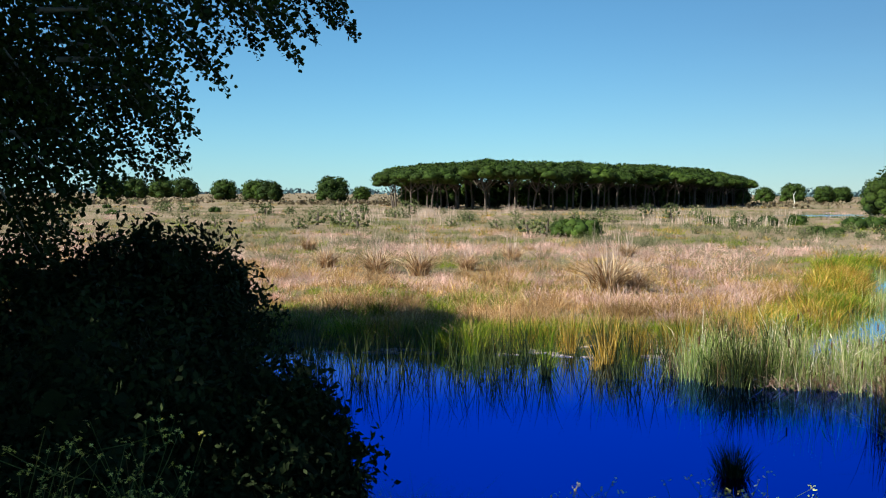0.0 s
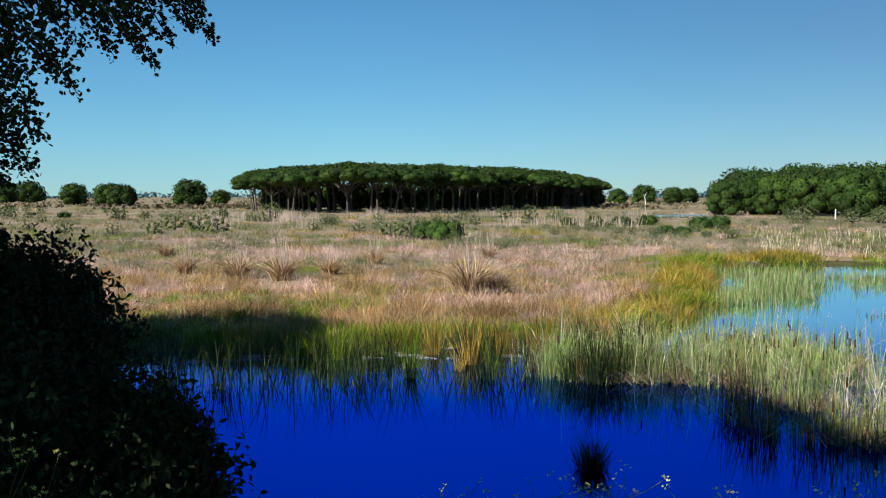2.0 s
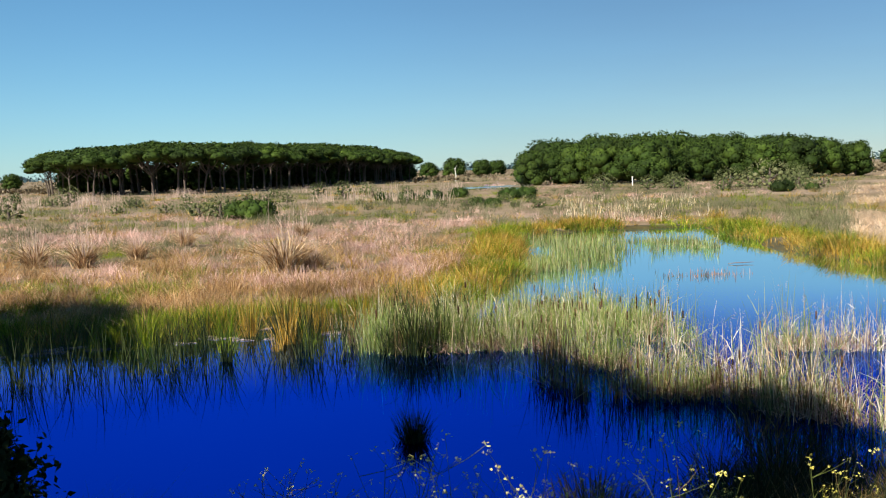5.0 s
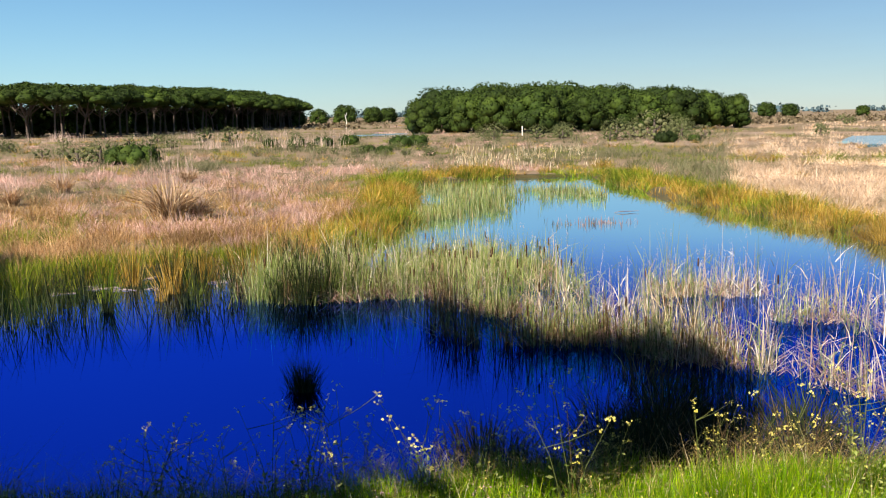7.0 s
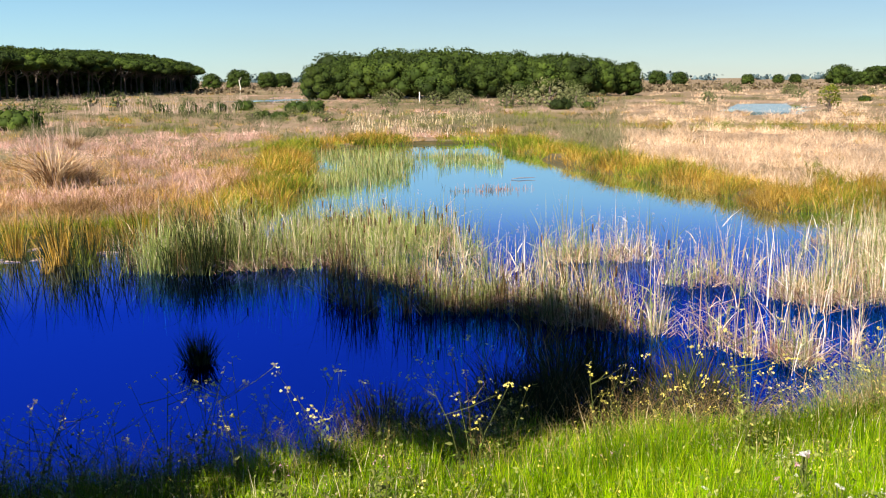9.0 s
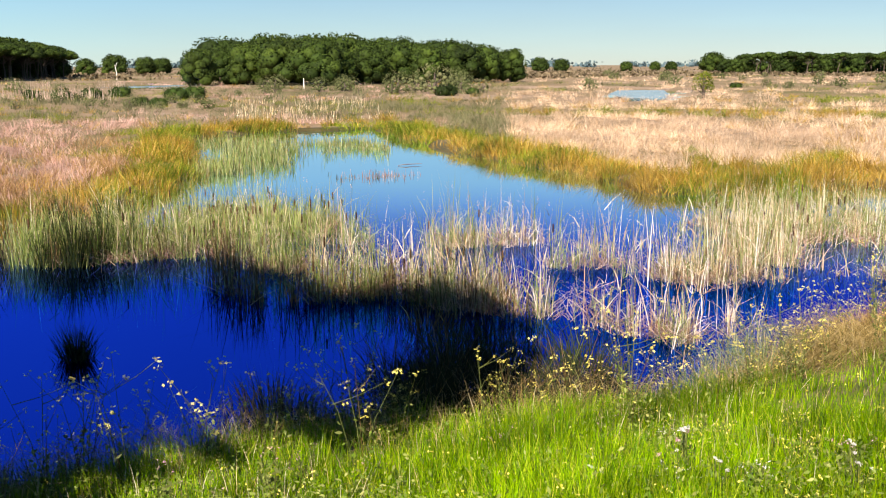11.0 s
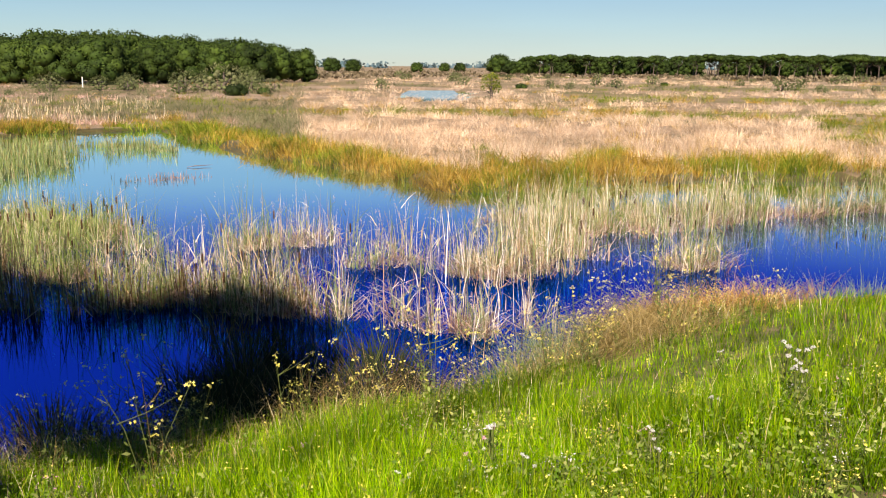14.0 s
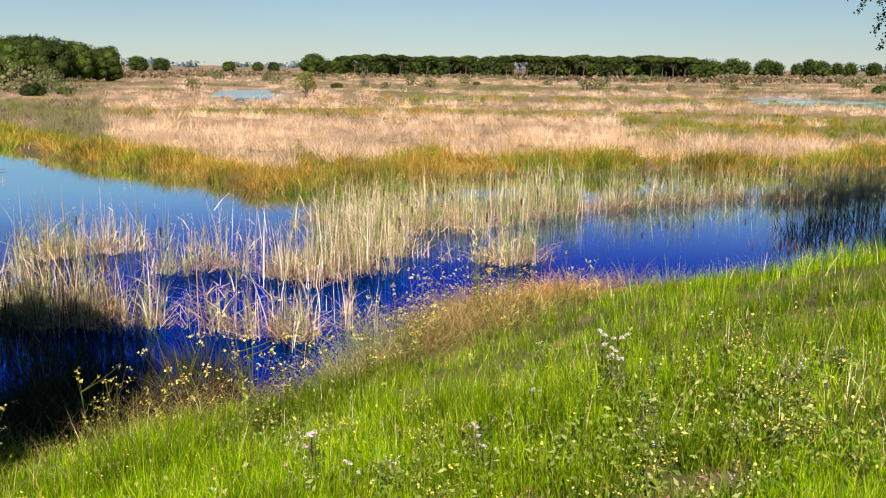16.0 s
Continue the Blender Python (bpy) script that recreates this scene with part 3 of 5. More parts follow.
# ---- reeds standing in the pond ----
def reed_bed(poly, count, gap, seed, tall, wide, gap_size=1.6, stands=()):
    """Stems gathered in clumps of uneven size, with open water between and a few strays."""
    gen = np.random.default_rng(seed)
    p = np.array(poly)
    lo, hi = p.min(0), p.max(0)
    n = int(count / 9)
    c = gen.uniform(lo, hi, (n, 2))
    dense = fractal(c[:, 0], c[:, 1], gap_size, seed)
    if stands:
        kept = np.max([full * np.exp(-(along(line, c[:, 0], c[:, 1]) / q) ** 2) for q, full, line in stands], axis=0)
        chance = np.where(side(poly, c[:, 0], c[:, 1]) > 0, 0.012, 0.0) + np.clip(1.0 * kept - 0.18 + 2.4 * (dense - 0.5), 0, 1) * (kept > 0.2)
        ok = (side(POND, c[:, 0], c[:, 1]) > 0.1) & (gen.uniform(0, 1, n) < chance)
    else:
        dense = dense + 0.35 * (fractal(c[:, 0], c[:, 1], 3.2, seed + 5) - 0.5)
        ok = (side(poly, c[:, 0], c[:, 1]) > 0.05) & (gen.uniform(0, 1, n) < np.clip((dense - gap) * 9, 0.025, 1))
    c = c[ok]
    if wide < 0.009:
        FEET.append(c)
    many = (2 + gen.uniform(0, 1, len(c)) ** 2.2 * 24).astype(int)
    at = np.repeat(c, many, 0)
    at = at + gen.normal(size=at.shape) * np.repeat(gen.uniform(0.03, 0.11, len(c)), many)[:, None] * (wide / 0.008)
    stray = gen.uniform(0, 1, len(at)) < 0.07
    at[stray] += gen.normal(size=(stray.sum(), 2)) * 0.45
    size = np.repeat(gen.uniform(0.62, 1.18, len(c)) * np.where(along(FRONT, c[:, 0], c[:, 1]) < 0.7, 0.84, 1.0), many)
    base = np.stack([at[:, 0], at[:, 1], np.full(len(at), -0.08)], -1)
    u = gen.uniform(0, 1, len(at))
    h = tall * size * (0.18 + 0.48 * u + 0.47 * u ** 4)
    hue = np.repeat(gen.uniform(0, 1, len(c)), many)
    return base, h, wide * gen.uniform(0.45, 1.6, len(at)), gen, hue


FEET = []


def reeds_from(poly, count, gap, seed, tall, wide, words, heads=0.05, gap_size=1.6, green_share=0.36, plumes=0.0, dry=M_REED, fresh=M_REED_GREEN, stands=()):
    base, h, w, gen, hue = reed_bed(poly, count, gap, seed, tall, wide, gap_size, stands)
    bx = base[:, 0]
    lean_green = np.where((bx < 7.2) | (base[:, 1] > 12.8), 0.24, np.where(bx > 13.5, 0.03, -0.05))
    lean_green = lean_green if wide < 0.009 else 0 * bx
    g = 0.55 * gen.uniform(0, 1, len(base)) + 0.45 * hue < green_share + lean_green
    for m, mat, nm in ((~g, dry, "dry_reeds"), (g, fresh, "green_reeds")):
        if m.sum():
            lean = np.abs(gen.normal(size=m.sum())) * np.where(gen.uniform(size=m.sum()) < 0.12, 0.36, 0.07 if wide < 0.009 else 0.16)
            co, lp, sz = blades(base[m], h[m], w[m], lean, gen.uniform(0, 0.12, m.sum()), 3, gen)
            tagged(new(nm, mesh_from(nm, co, lp, sz, mat)), words % ("straw-coloured" if nm == "dry_reeds" else "green"), "reeds", kind="stuff")
        if m.sum() and wide < 0.009:
            # withered side leaves hanging off the stems
            k = np.flatnonzero(m)[gen.uniform(size=m.sum()) < 0.5]
            up = base[k].copy()
            up[:, 2] += h[k] * gen.uniform(0.05, 0.75, len(k))
            co, lp, sz = blades(up, gen.uniform(0.12, 0.36, len(k)), wide * 1.5, gen.uniform(0.2, 1.1, len(k)), gen.uniform(0.1, 1.2, len(k)), 2, gen)
            tagged(new("reed_leaves", mesh_from("reed_leaves", co, lp, sz, mat)), "withered leaves bent off the reed stems", "reeds", kind="stuff")
    k = gen.uniform(size=len(base)) < plumes
    if k.sum():
        tip = base[k] + np.stack([0 * h[k], 0 * h[k], h[k] * 0.97], -1)
        tip = np.repeat(tip, 12, 0) + gen.normal(size=(k.sum() * 12, 3)) * (0.007, 0.007, 0.045)
        tagged(new("reed_plumes", mesh_from("reed_plumes", *cards(tip, gen.uniform(0.008, 0.02, len(tip)), BLADE_LEAF, gen), M_PLUME)), "pale pinkish plumes at the reed tops", "reeds", kind="stuff")
    k = (gen.uniform(size=len(base)) < heads) & (h > 0.42 * tall) & (h < 0.8 * tall)
    if k.sum():
        b = base[k].copy()
        b[:, 2] += h[k] * 0.86
        pieces = []
        for q in b:
            pieces.append(tube([q, q + (0, 0, 0.01), q + (0, 0, 0.13), q + (0, 0, 0.14)], (0.004, 0.013, 0.013, 0.004), 5))
        tagged(new("cattail_heads", mesh_from("cattail_heads", *join(pieces), M_CATTAIL)), "dark brown cattail heads on the reed stems", "cattails", kind="stuff")


reeds_from(REEDS, 390000, 0.50, 103, 1.08, 0.0070, "%s cattail reeds standing in the pond", 0.012, 0.55, 0.55, 0.11, stands=STANDS)
reeds_from([(6.0, 15.3), (7.0, 14.5), (7.6, 13.6), (9.2, 13.8), (9.8, 16.0), (8.8, 18.6), (6.6, 19.2), (5.0, 17.2)], 16000, 0.40, 171, 0.98, 0.0078, "%s cattail reeds standing in the pond", 0.03, 0.9, 0.5, 0.03)
reeds_from([(10.8, 24.8), (14.5, 25.2), (15.2, 28), (12.4, 27.5)], 9000, 0.34, 111, 0.66, 0.013, "%s reeds on a low islet", 0, 1.2, 0.72, 0, M_HAY, M_REED_GREEN)
reeds_from([(14.5, 29.5), (20.3, 28.8), (21, 31.5), (18, 35), (16, 36)], 14000, 0.36, 121, 0.62, 0.015, "%s reeds across the upper pond", 0, 1.8, 0.7, 0, M_HAY, M_REED_GREEN)
reeds_from([(13.6, 21.9), (16.2, 21.2), (16.3, 21.9), (13.8, 22.7)], 1000, 0.34, 131, 0.3, 0.012, "%s broken reeds low over the water", 0, 0.8, 0.4, 0, M_LITTER, M_ROUGH)
reeds_from([(21, 43), (30, 41), (44, 66), (34, 70)], 26000, 0.36, 141, 0.8, 0.026, "%s reed bed behind the upper pond", 0, 5.0, 0.5, 0, M_REED, M_ROUGH)
reeds_from([(3.6, 16.6), (6.6, 17.0), (6.4, 19.0), (4.0, 18.8)], 900, 0.42, 151, 0.66, 0.0095, "%s reeds along the far shore", 0.02, 0.8, 0.55, 0.04)

def litter(seed):
    """Collapsed and broken stems about the feet of the reed clumps."""
    gen = np.random.default_rng(seed)
    c = np.concatenate(FEET)
    c = c[gen.uniform(0, 1, len(c)) < 0.55]
    at = np.repeat(c, 14, 0) + gen.normal(size=(len(c) * 14, 2)) * 0.11
    base = np.concatenate([at, gen.uniform(-0.02, 0.07, (len(at), 1))], 1)
    n = len(at)
    co, lp, sz = blades(base, gen.uniform(0.06, 0.24, n) * gen.choice([1, 1, 1, 1.8], n), 0.011, gen.uniform(0.3, 2.0, n), gen.uniform(0, 0.9, n), 2, gen)
    tagged(new("reed_litter", mesh_from("reed_litter", co, lp, sz, M_LITTER)), "brown collapsed reed stems matted at the waterline", "reeds", kind="stuff")
    # lone stems out in the shallows before the far shore
    at = np.stack([gen.uniform(-3.6, 6.4, 210), gen.uniform(14.8, 18.4, 210)], -1)
    at = np.repeat(at, gen.integers(1, 15, 210), 0)
    at = at + gen.normal(size=at.shape) * 0.09
    base = np.concatenate([at, np.full((len(at), 1), -0.1)], 1)
    co, lp, sz = blades(base, gen.uniform(0.25, 1.1, len(at)), 0.012, np.abs(gen.normal(size=len(at))) * 0.16, gen.uniform(0, 0.3, len(at)), 3, gen)
    tagged(new("lone_reeds", mesh_from("lone_reeds", co, lp, sz, M_DARKRUSH)), "thin dark reed stems standing singly in the shallows", "reeds", kind="stuff")


litter(161)
# dark old stems along the front of the reed bed
gen = np.random.default_rng(181)
front = np.array(REEDS[:10])
k = gen.integers(9, size=70)
s = gen.uniform(0, 1, (70, 1))
at = front[k] * (1 - s) + front[k + 1] * s + gen.normal(size=(70, 2)) * 0.2
at = np.repeat(at, 13, 0) + gen.normal(size=(70 * 13, 2)) * 0.09
base = np.concatenate([at, np.full((len(at), 1), -0.1)], 1)
co, lp, sz = blades(base, gen.uniform(0.3, 0.98, len(at)), 0.010, np.abs(gen.normal(size=len(at))) * 0.09, gen.uniform(0, 0.15, len(at)), 3, gen)
tagged(new("old_reeds", mesh_from("old_reeds", co, lp, sz, M_BROWNRUSH)), "dark brown old reed stems along the front of the reed bed", "reeds", kind="stuff")

# dark tuft of rushes alone in the water
def rush_clump(at, n, tall, spread, mat, label, seed, wide=0.008, curl=0.8):
    gen = np.random.default_rng(seed)
    top = thing("rush_clump", label, "rushes", at=at)
    off = gen.normal(size=(n, 2)) * spread
    base = np.concatenate([off, np.full((n, 1), -0.1)], 1)
    out = np.hypot(off[:, 0], off[:, 1]) / spread
    h = tall * (0.1 + gen.uniform(0.25, 1.1, n) * np.exp(-0.16 * out ** 2))
    co, lp, sz = blades(base, h, wide, np.abs(gen.normal(size=n)) * (0.08 + 0.3 * curl) * (0.5 + 0.5 * out), gen.uniform(0, curl, n), 4, gen, np.arctan2(off[:, 1], off[:, 0]))
    part("blade_tuft", mesh_from("blade_tuft", co, lp, sz, mat), top)
    return top


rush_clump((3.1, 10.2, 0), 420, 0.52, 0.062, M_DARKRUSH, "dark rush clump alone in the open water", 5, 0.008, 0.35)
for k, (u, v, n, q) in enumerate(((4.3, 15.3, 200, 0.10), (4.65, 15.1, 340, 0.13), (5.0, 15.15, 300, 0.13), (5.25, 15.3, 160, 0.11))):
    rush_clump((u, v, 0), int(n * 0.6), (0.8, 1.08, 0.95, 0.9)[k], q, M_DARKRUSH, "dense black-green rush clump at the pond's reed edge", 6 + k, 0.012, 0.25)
for k, (u, v) in enumerate(((4.2, 15.7), (4.75, 15.6), (5.2, 15.7), (5.75, 15.3), (4.0, 15.5), (4.5, 15.9))):
    rush_clump((u, v, 0), 90, 0.95, 0.17, M_REED_GREEN, "green rushes standing at the pond's reed edge", 40 + k, 0.010, 0.2)
# rush tufts standing apart in the shallows
for k, (u, v, n, tall, q) in enumerate(((0.5, 18.0, 420, 0.62, 0.14), (1.7, 15.9, 70, 0.75, 0.05), (2.4, 18.2, 120, 0.8, 0.1), (3.0, 17.3, 420, 0.7, 0.15), (3.2, 16.6, 60, 0.6, 0.07), (3.9, 16.4, 60, 0.7, 0.06),
                                         (2.6, 16.4, 40, 0.5, 0.05), (1.2, 16.6, 26, 0.5, 0.06), (-0.4, 17.2, 24, 0.5, 0.07), (-1.2, 17.6, 22, 0.55, 0.08), (4.3, 17.5, 160, 0.85, 0.13), (5.2, 17.4, 200, 0.85, 0.16),
                                         (0.0, 16.4, 16, 0.45, 0.08), (6.2, 17.8, 170, 0.75, 0.15), (3.6, 18.0, 260, 0.6, 0.14), (-2.2, 18.2, 30, 0.6, 0.1), (1.8, 16.7, 90, 0.8, 0.07), (4.8, 16.9, 60, 0.7, 0.08), (2.9, 17.0, 150, 0.9, 0.09))):
    rush_clump((u, v, 0), n, tall * 1.3, q, (M_SEDGE, M_DARKRUSH, M_OCHRE, M_DARKRUSH)[k % 4], "%s rush tuft standing in the shallow water" % ("yellow-green", "dark green", "rusty ochre", "dark green")[k % 4], 60 + k, 0.010, 0.22)


def tussock(at, tall, seed, label):
    """Collapsed dry grass with a few tall stalks."""
    gen = np.random.default_rng(seed)
    top = thing("dry_tussock", label, "grass tussock", "dry tussocks", at=at)
    n = 380
    base = np.concatenate([gen.normal(size=(n, 2)) * 0.06 * tall, np.zeros((n, 1))], 1)
    co, lp, sz = blades(base, tall * gen.uniform(0.2, 0.56, n), 0.012 + 0.010 * tall, np.abs(gen.normal(size=n)) * 0.08, gen.uniform(0.1, 1.3, n), 4, gen, np.arctan2(base[:, 1], base[:, 0]))
    part("leaf_mound", mesh_from("leaf_mound", co, lp, sz, M_TUSSOCK), top)
    n = 60
    base = np.concatenate([gen.normal(size=(n, 2)) * 0.09 * tall, np.zeros((n, 1))], 1)
    co, lp, sz = blades(base, tall * gen.uniform(0.4, 1.05, n), 0.010, np.abs(gen.normal(size=n)) * 0.10, 0.05, 3, gen)
    part("stalk_tuft", mesh_from("stalk_tuft", co, lp, sz, M_PLUME), top, "thin upright dry stalks")
    return top


def on_ground(x, y, lift=0.0):
    return (x, y, float(height_at(np.array([x]), np.array([y]))[0]) + lift)


for i, (x, y, s) in enumerate(TUSSOCKS):
    tussock(on_ground(x, y), s, 200 + i, "collapsed straw-coloured tussock with tall thin stalks on the marsh")


# ---- trees ----
def unit_ball(fine):
    bm = bmesh.new()
    bmesh.ops.create_icosphere(bm, subdivisions=fine, radius=1.0)
    co = np.array([v.co[:] for v in bm.verts])
    tri = np.array([[v.index for v in f.verts] for f in bm.faces])
    bm.free()
    return co, tri


BALLS = {k: unit_ball(k) for k in (1, 2)}


def lobed_crown(gen, centres, radii, per, size, flat=0.7, solid=0.86, tilt=0.4, fine=2):
    """Foliage over many uneven lobes: a lumpy inner mass and small leaf faces on what shows of it."""
    cs, rs = np.array(centres, float), np.array(radii, float)
    squash = np.array((1, 1, flat))
    ball, tri = BALLS[fine]
    pieces, pos, up = [], [], []
    for i, (c, q) in enumerate(zip(cs, rs)):
        if solid:
            wob = 1 + 0.4 * (noise_3(ball * 2.3 + c) - 0.5) + 0.2 * (noise_3(ball * 5.0 - c) - 0.5)
            pieces.append((c + ball * (q * solid * wob)[:, None] * squash, tri.ravel(), np.full(len(tri), 3)))
        d = gen.normal(size=(per, 3))
        d /= np.linalg.norm(d, axis=1)[:, None]
        d[:, 2] = np.where(d[:, 2] < -0.45, -d[:, 2], d[:, 2])
        p = c + d * (q * gen.uniform(0.84, 1.06, per) * (1 + 0.4 * (noise_3(d * 2.3 + c) - 0.5)))[:, None] * squash
        gap = np.linalg.norm((p[:, None] - cs[None]) / squash / rs[None, :, None], axis=2)
        gap[:, i] = 9
        free = gap.min(1) > 0.84
        pos.append(p[free]), up.append((d / squash)[free])
    pos, up = np.concatenate(pos), np.concatenate(up)
    up /= np.linalg.norm(up, axis=1)[:, None]
    pieces.append(cards(pos, size * gen.uniform(0.55, 1.4, len(pos)), CARD, gen, up, tilt))
    return join(pieces)


def noise_3(p):
    return 0.5 * (value_noise(p[:, 0] + 7 * p[:, 2], p[:, 1], 1.0, 3) + value_noise(p[:, 1] - 5 * p[:, 0], p[:, 2], 1.0, 4))


def crown_part(triple, mat, parent):
    me = mesh_from("crown", *triple, mat)
    me.polygons.foreach_set("use_smooth", np.ones(len(me.polygons), bool))
    return part("crown", me, parent)


def umbrella_pine(seed, h=9.5, crown=5.5, clumps=15, per=140, size=0.30):
    """Stone pine: bare forking trunk, flat domed crown. Built at the origin."""
    gen = np.random.default_rng(seed)
    top = thing("umbrella_pine", "umbrella pine with a bare trunk and domed dark-green crown", "pine tree", "pine groves")
    fork, lean = h * gen.uniform(0.42, 0.55), gen.normal(size=2) * 0.3
    part("trunk", mesh_from("trunk", *tube([(0, 0, -0.3), (lean[0] * 0.4, lean[1] * 0.4, fork * 0.5), (lean[0], lean[1], fork)], (0.24, 0.19, 0.16), 8), M_BARK), top)
    cs, rs = [], []
    for k in range(clumps):
        q = crown * 0.74 * math.sqrt((k + 0.3) / clumps)
        a = 2.4 * k + gen.uniform(-0.35, 0.35)
        size_k = gen.uniform(1.45, 2.1)
        z = h - size_k * 0.55 - (q / crown) ** 2 * h * 0.26 - gen.uniform(0, 0.5)
        cs.append((lean[0] + q * math.cos(a), lean[1] + q * math.sin(a), z))
        rs.append(size_k)
    for k in range(6):
        e = np.array(cs[2 * k + 1]) - (0, 0, 0.4)
        s = np.array((lean[0], lean[1], fork - 0.1 * k))
        part("limb", mesh_from("limb", *tube([s, s * 0.45 + e * 0.55 + (0, 0, -0.35), e], (0.11, 0.08, 0.04), 5), M_BARK), top)
    crown_part(lobed_crown(gen, cs, rs, per, size, 0.55, 0.8, 0.5, 2 if per > 100 else 1), M_PINE, top)
    return top


def bushy_pine(seed, h=7.0, crown=3.9, clumps=24, per=210, size=0.25, mat=None, name="bushy_pine",
               label="rounded bushy pine, dark green down to the ground", category="pine tree", group="pine groves", solid=0.70, low=0.12):
    """Young pine or broad bush-like tree, a dome of lobes nearly to the ground."""
    gen = np.random.default_rng(seed)
    top = thing(name, label, category, group)
    part("trunk", mesh_from("trunk", *tube([(0, 0, -0.3), (0.1, 0, h * 0.4), (0.05, 0.1, h * 0.8)], (0.17, 0.12, 0.04), 7), M_BARK), top)
    cs, rs = [], []
    for k in range(clumps):
        v = low + (0.80 - low) * (k + gen.uniform(0, 1)) / clumps
        q = crown * 0.56 * math.sqrt(max(0.03, 1 - ((v - 0.36) / 0.50) ** 2)) * gen.uniform(0.75, 1.06)
        a = 2.4 * k + gen.uniform(-0.4, 0.4)
        size_k = min(crown, 4.6) * gen.uniform(0.36, 0.46)
        cs.append((q * math.cos(a), q * math.sin(a), max(v * h, size_k * 0.55)))
        rs.append(size_k)
    for k in range(4):
        e = np.array(cs[(4 * k + 1) % clumps])
        part("limb", mesh_from("limb", *tube([(0.05, 0, e[2] * 0.5), e * 0.6 + (0, 0, e[2] * 0.25), e], (0.07, 0.05, 0.02), 5), M_BARK), top)
    crown_part(lobed_crown(gen, cs, rs, per, size, 0.85, solid, 0.9, 2 if crown > 3 and per > 60 else 1), mat or M_PINE, top)
    return top


def place(ob, x, y, turn, scale, used):
    """The first call puts the built one down, later calls copy it."""
    m = pose(*on_ground(x, y, -0.05), 0, 0, turn)
    if ob.name not in used:
        used.add(ob.name)
        ob.scale = (scale,) * 3
        ob.matrix_basis = m @ Matrix.Diagonal((scale, scale, scale, 1))
        return ob
    c = copy_thing(ob, m)
    c.matrix_basis = m @ Matrix.Diagonal((scale, scale, scale, 1))
    return c


used = set()
gen = np.random.default_rng(11)
pines = [umbrella_pine(s) for s in (1, 2, 3, 4, 5)]
far_pines = [umbrella_pine(s, 9.5, 5.4, 13, 80, 0.42) for s in (6, 7, 8)]
far_bushy = [bushy_pine(s, 7.0, 4.4, 17, 60, 0.45) for s in (26, 27, 28)]
bushy = [bushy_pine(s) for s in (21, 22, 23, 24)]
broad = [bushy_pine(s, 7.6, 5.4, 30, 180, 0.27, None, "broad_pine", "broad domed pine with a dense dark-green crown", low=0.2) for s in (41, 42)]
round_pines = [bushy_pine(s, 6.6, 5.2, 18, 170, 0.36) for s in (31, 32)]


def grove(front, rows, gap, depth, kinds, lo, hi, away=(0.12, 1.0), ends=0.0, rise=0.0):
    """Trees in uneven rows behind a front line, nearest row first."""
    pts = np.array(front, float)
    seg = np.linalg.norm(np.diff(pts, axis=0), axis=1)
    total = seg.sum()
    for k in range(rows):
        s = gap * gen.uniform(0.2, 0.8)
        while s < total:
            d, i = s, 0
            while i < len(seg) - 1 and d > seg[i]:
                d -= seg[i]
                i += 1
            q = pts[i] + (pts[i + 1] - pts[i]) * d / seg[i] + np.array(away) * (k * depth + gen.uniform(-0.4, 0.4) * depth) + gen.normal(size=2) * 0.8
            place(kinds[int(gen.integers(len(kinds)))], q[0], q[1], gen.uniform(0, 360), gen.uniform(lo, hi) * (1 + rise * k) * (1 - ends * abs(2 * s / total - 0.9) ** 2.5), used)
            s += gap * gen.uniform(0.75, 1.35)


grove([(-11, 180), (-2, 165), (8, 158), (18, 166), (37, 188), (60, 218), (80, 256)], 2, 5.2, 9, pines, 0.70, 0.90, (0.12, 1.0), 0.14, 0.11)
grove([(-9, 198), (0, 183), (10, 176), (20, 184), (39, 206), (62, 236), (82, 270)], 2, 6.4, 9, far_pines, 0.92, 1.02, (0.12, 1.0), 0.14, 0.05)
grove([(59, 135), (66, 130), (72, 122), (84, 122), (98, 124), (114, 126)], 2, 5.0, 8, bushy + broad, 0.80, 0.98, (0.55, 0.8), 0.12, 0.03)
grove([(66, 148), (76, 143), (84, 136), (98, 137), (112, 140)], 1, 4.6, 6, broad, 0.95, 1.06, (0.55, 0.8), 0.10)
grove([(-8, 196), (0, 190), (20, 188), (42, 210), (66, 242), (84, 268)], 3, 6, 8, far_bushy, 0.66, 0.88)
grove([(258, 188), (268, 166), (290, 150)], 2, 3.4, 8, far_pines + far_bushy[:1], 0.63, 0.73, (0.9, 0.4))
grove([(272, 128), (278, 102), (290, 84), (305, 76)], 2, 3.4, 8, far_pines + far_bushy[:1], 0.64, 0.74, (0.9, 0.3))
grove([(284, 200), (292, 166), (312, 150)], 1, 3.6, 4, far_bushy, 0.74, 0.88, (0.9, 0.4))
grove([(296, 128), (302, 102), (314, 84), (325, 78)], 2, 4.2, 9, far_bushy, 0.76, 0.9, (0.9, 0.3))


def single(kind, az, r, scale):
    x, y = polar(az, r)
    place(kind, float(x), float(y), gen.uniform(0, 360), scale, used)


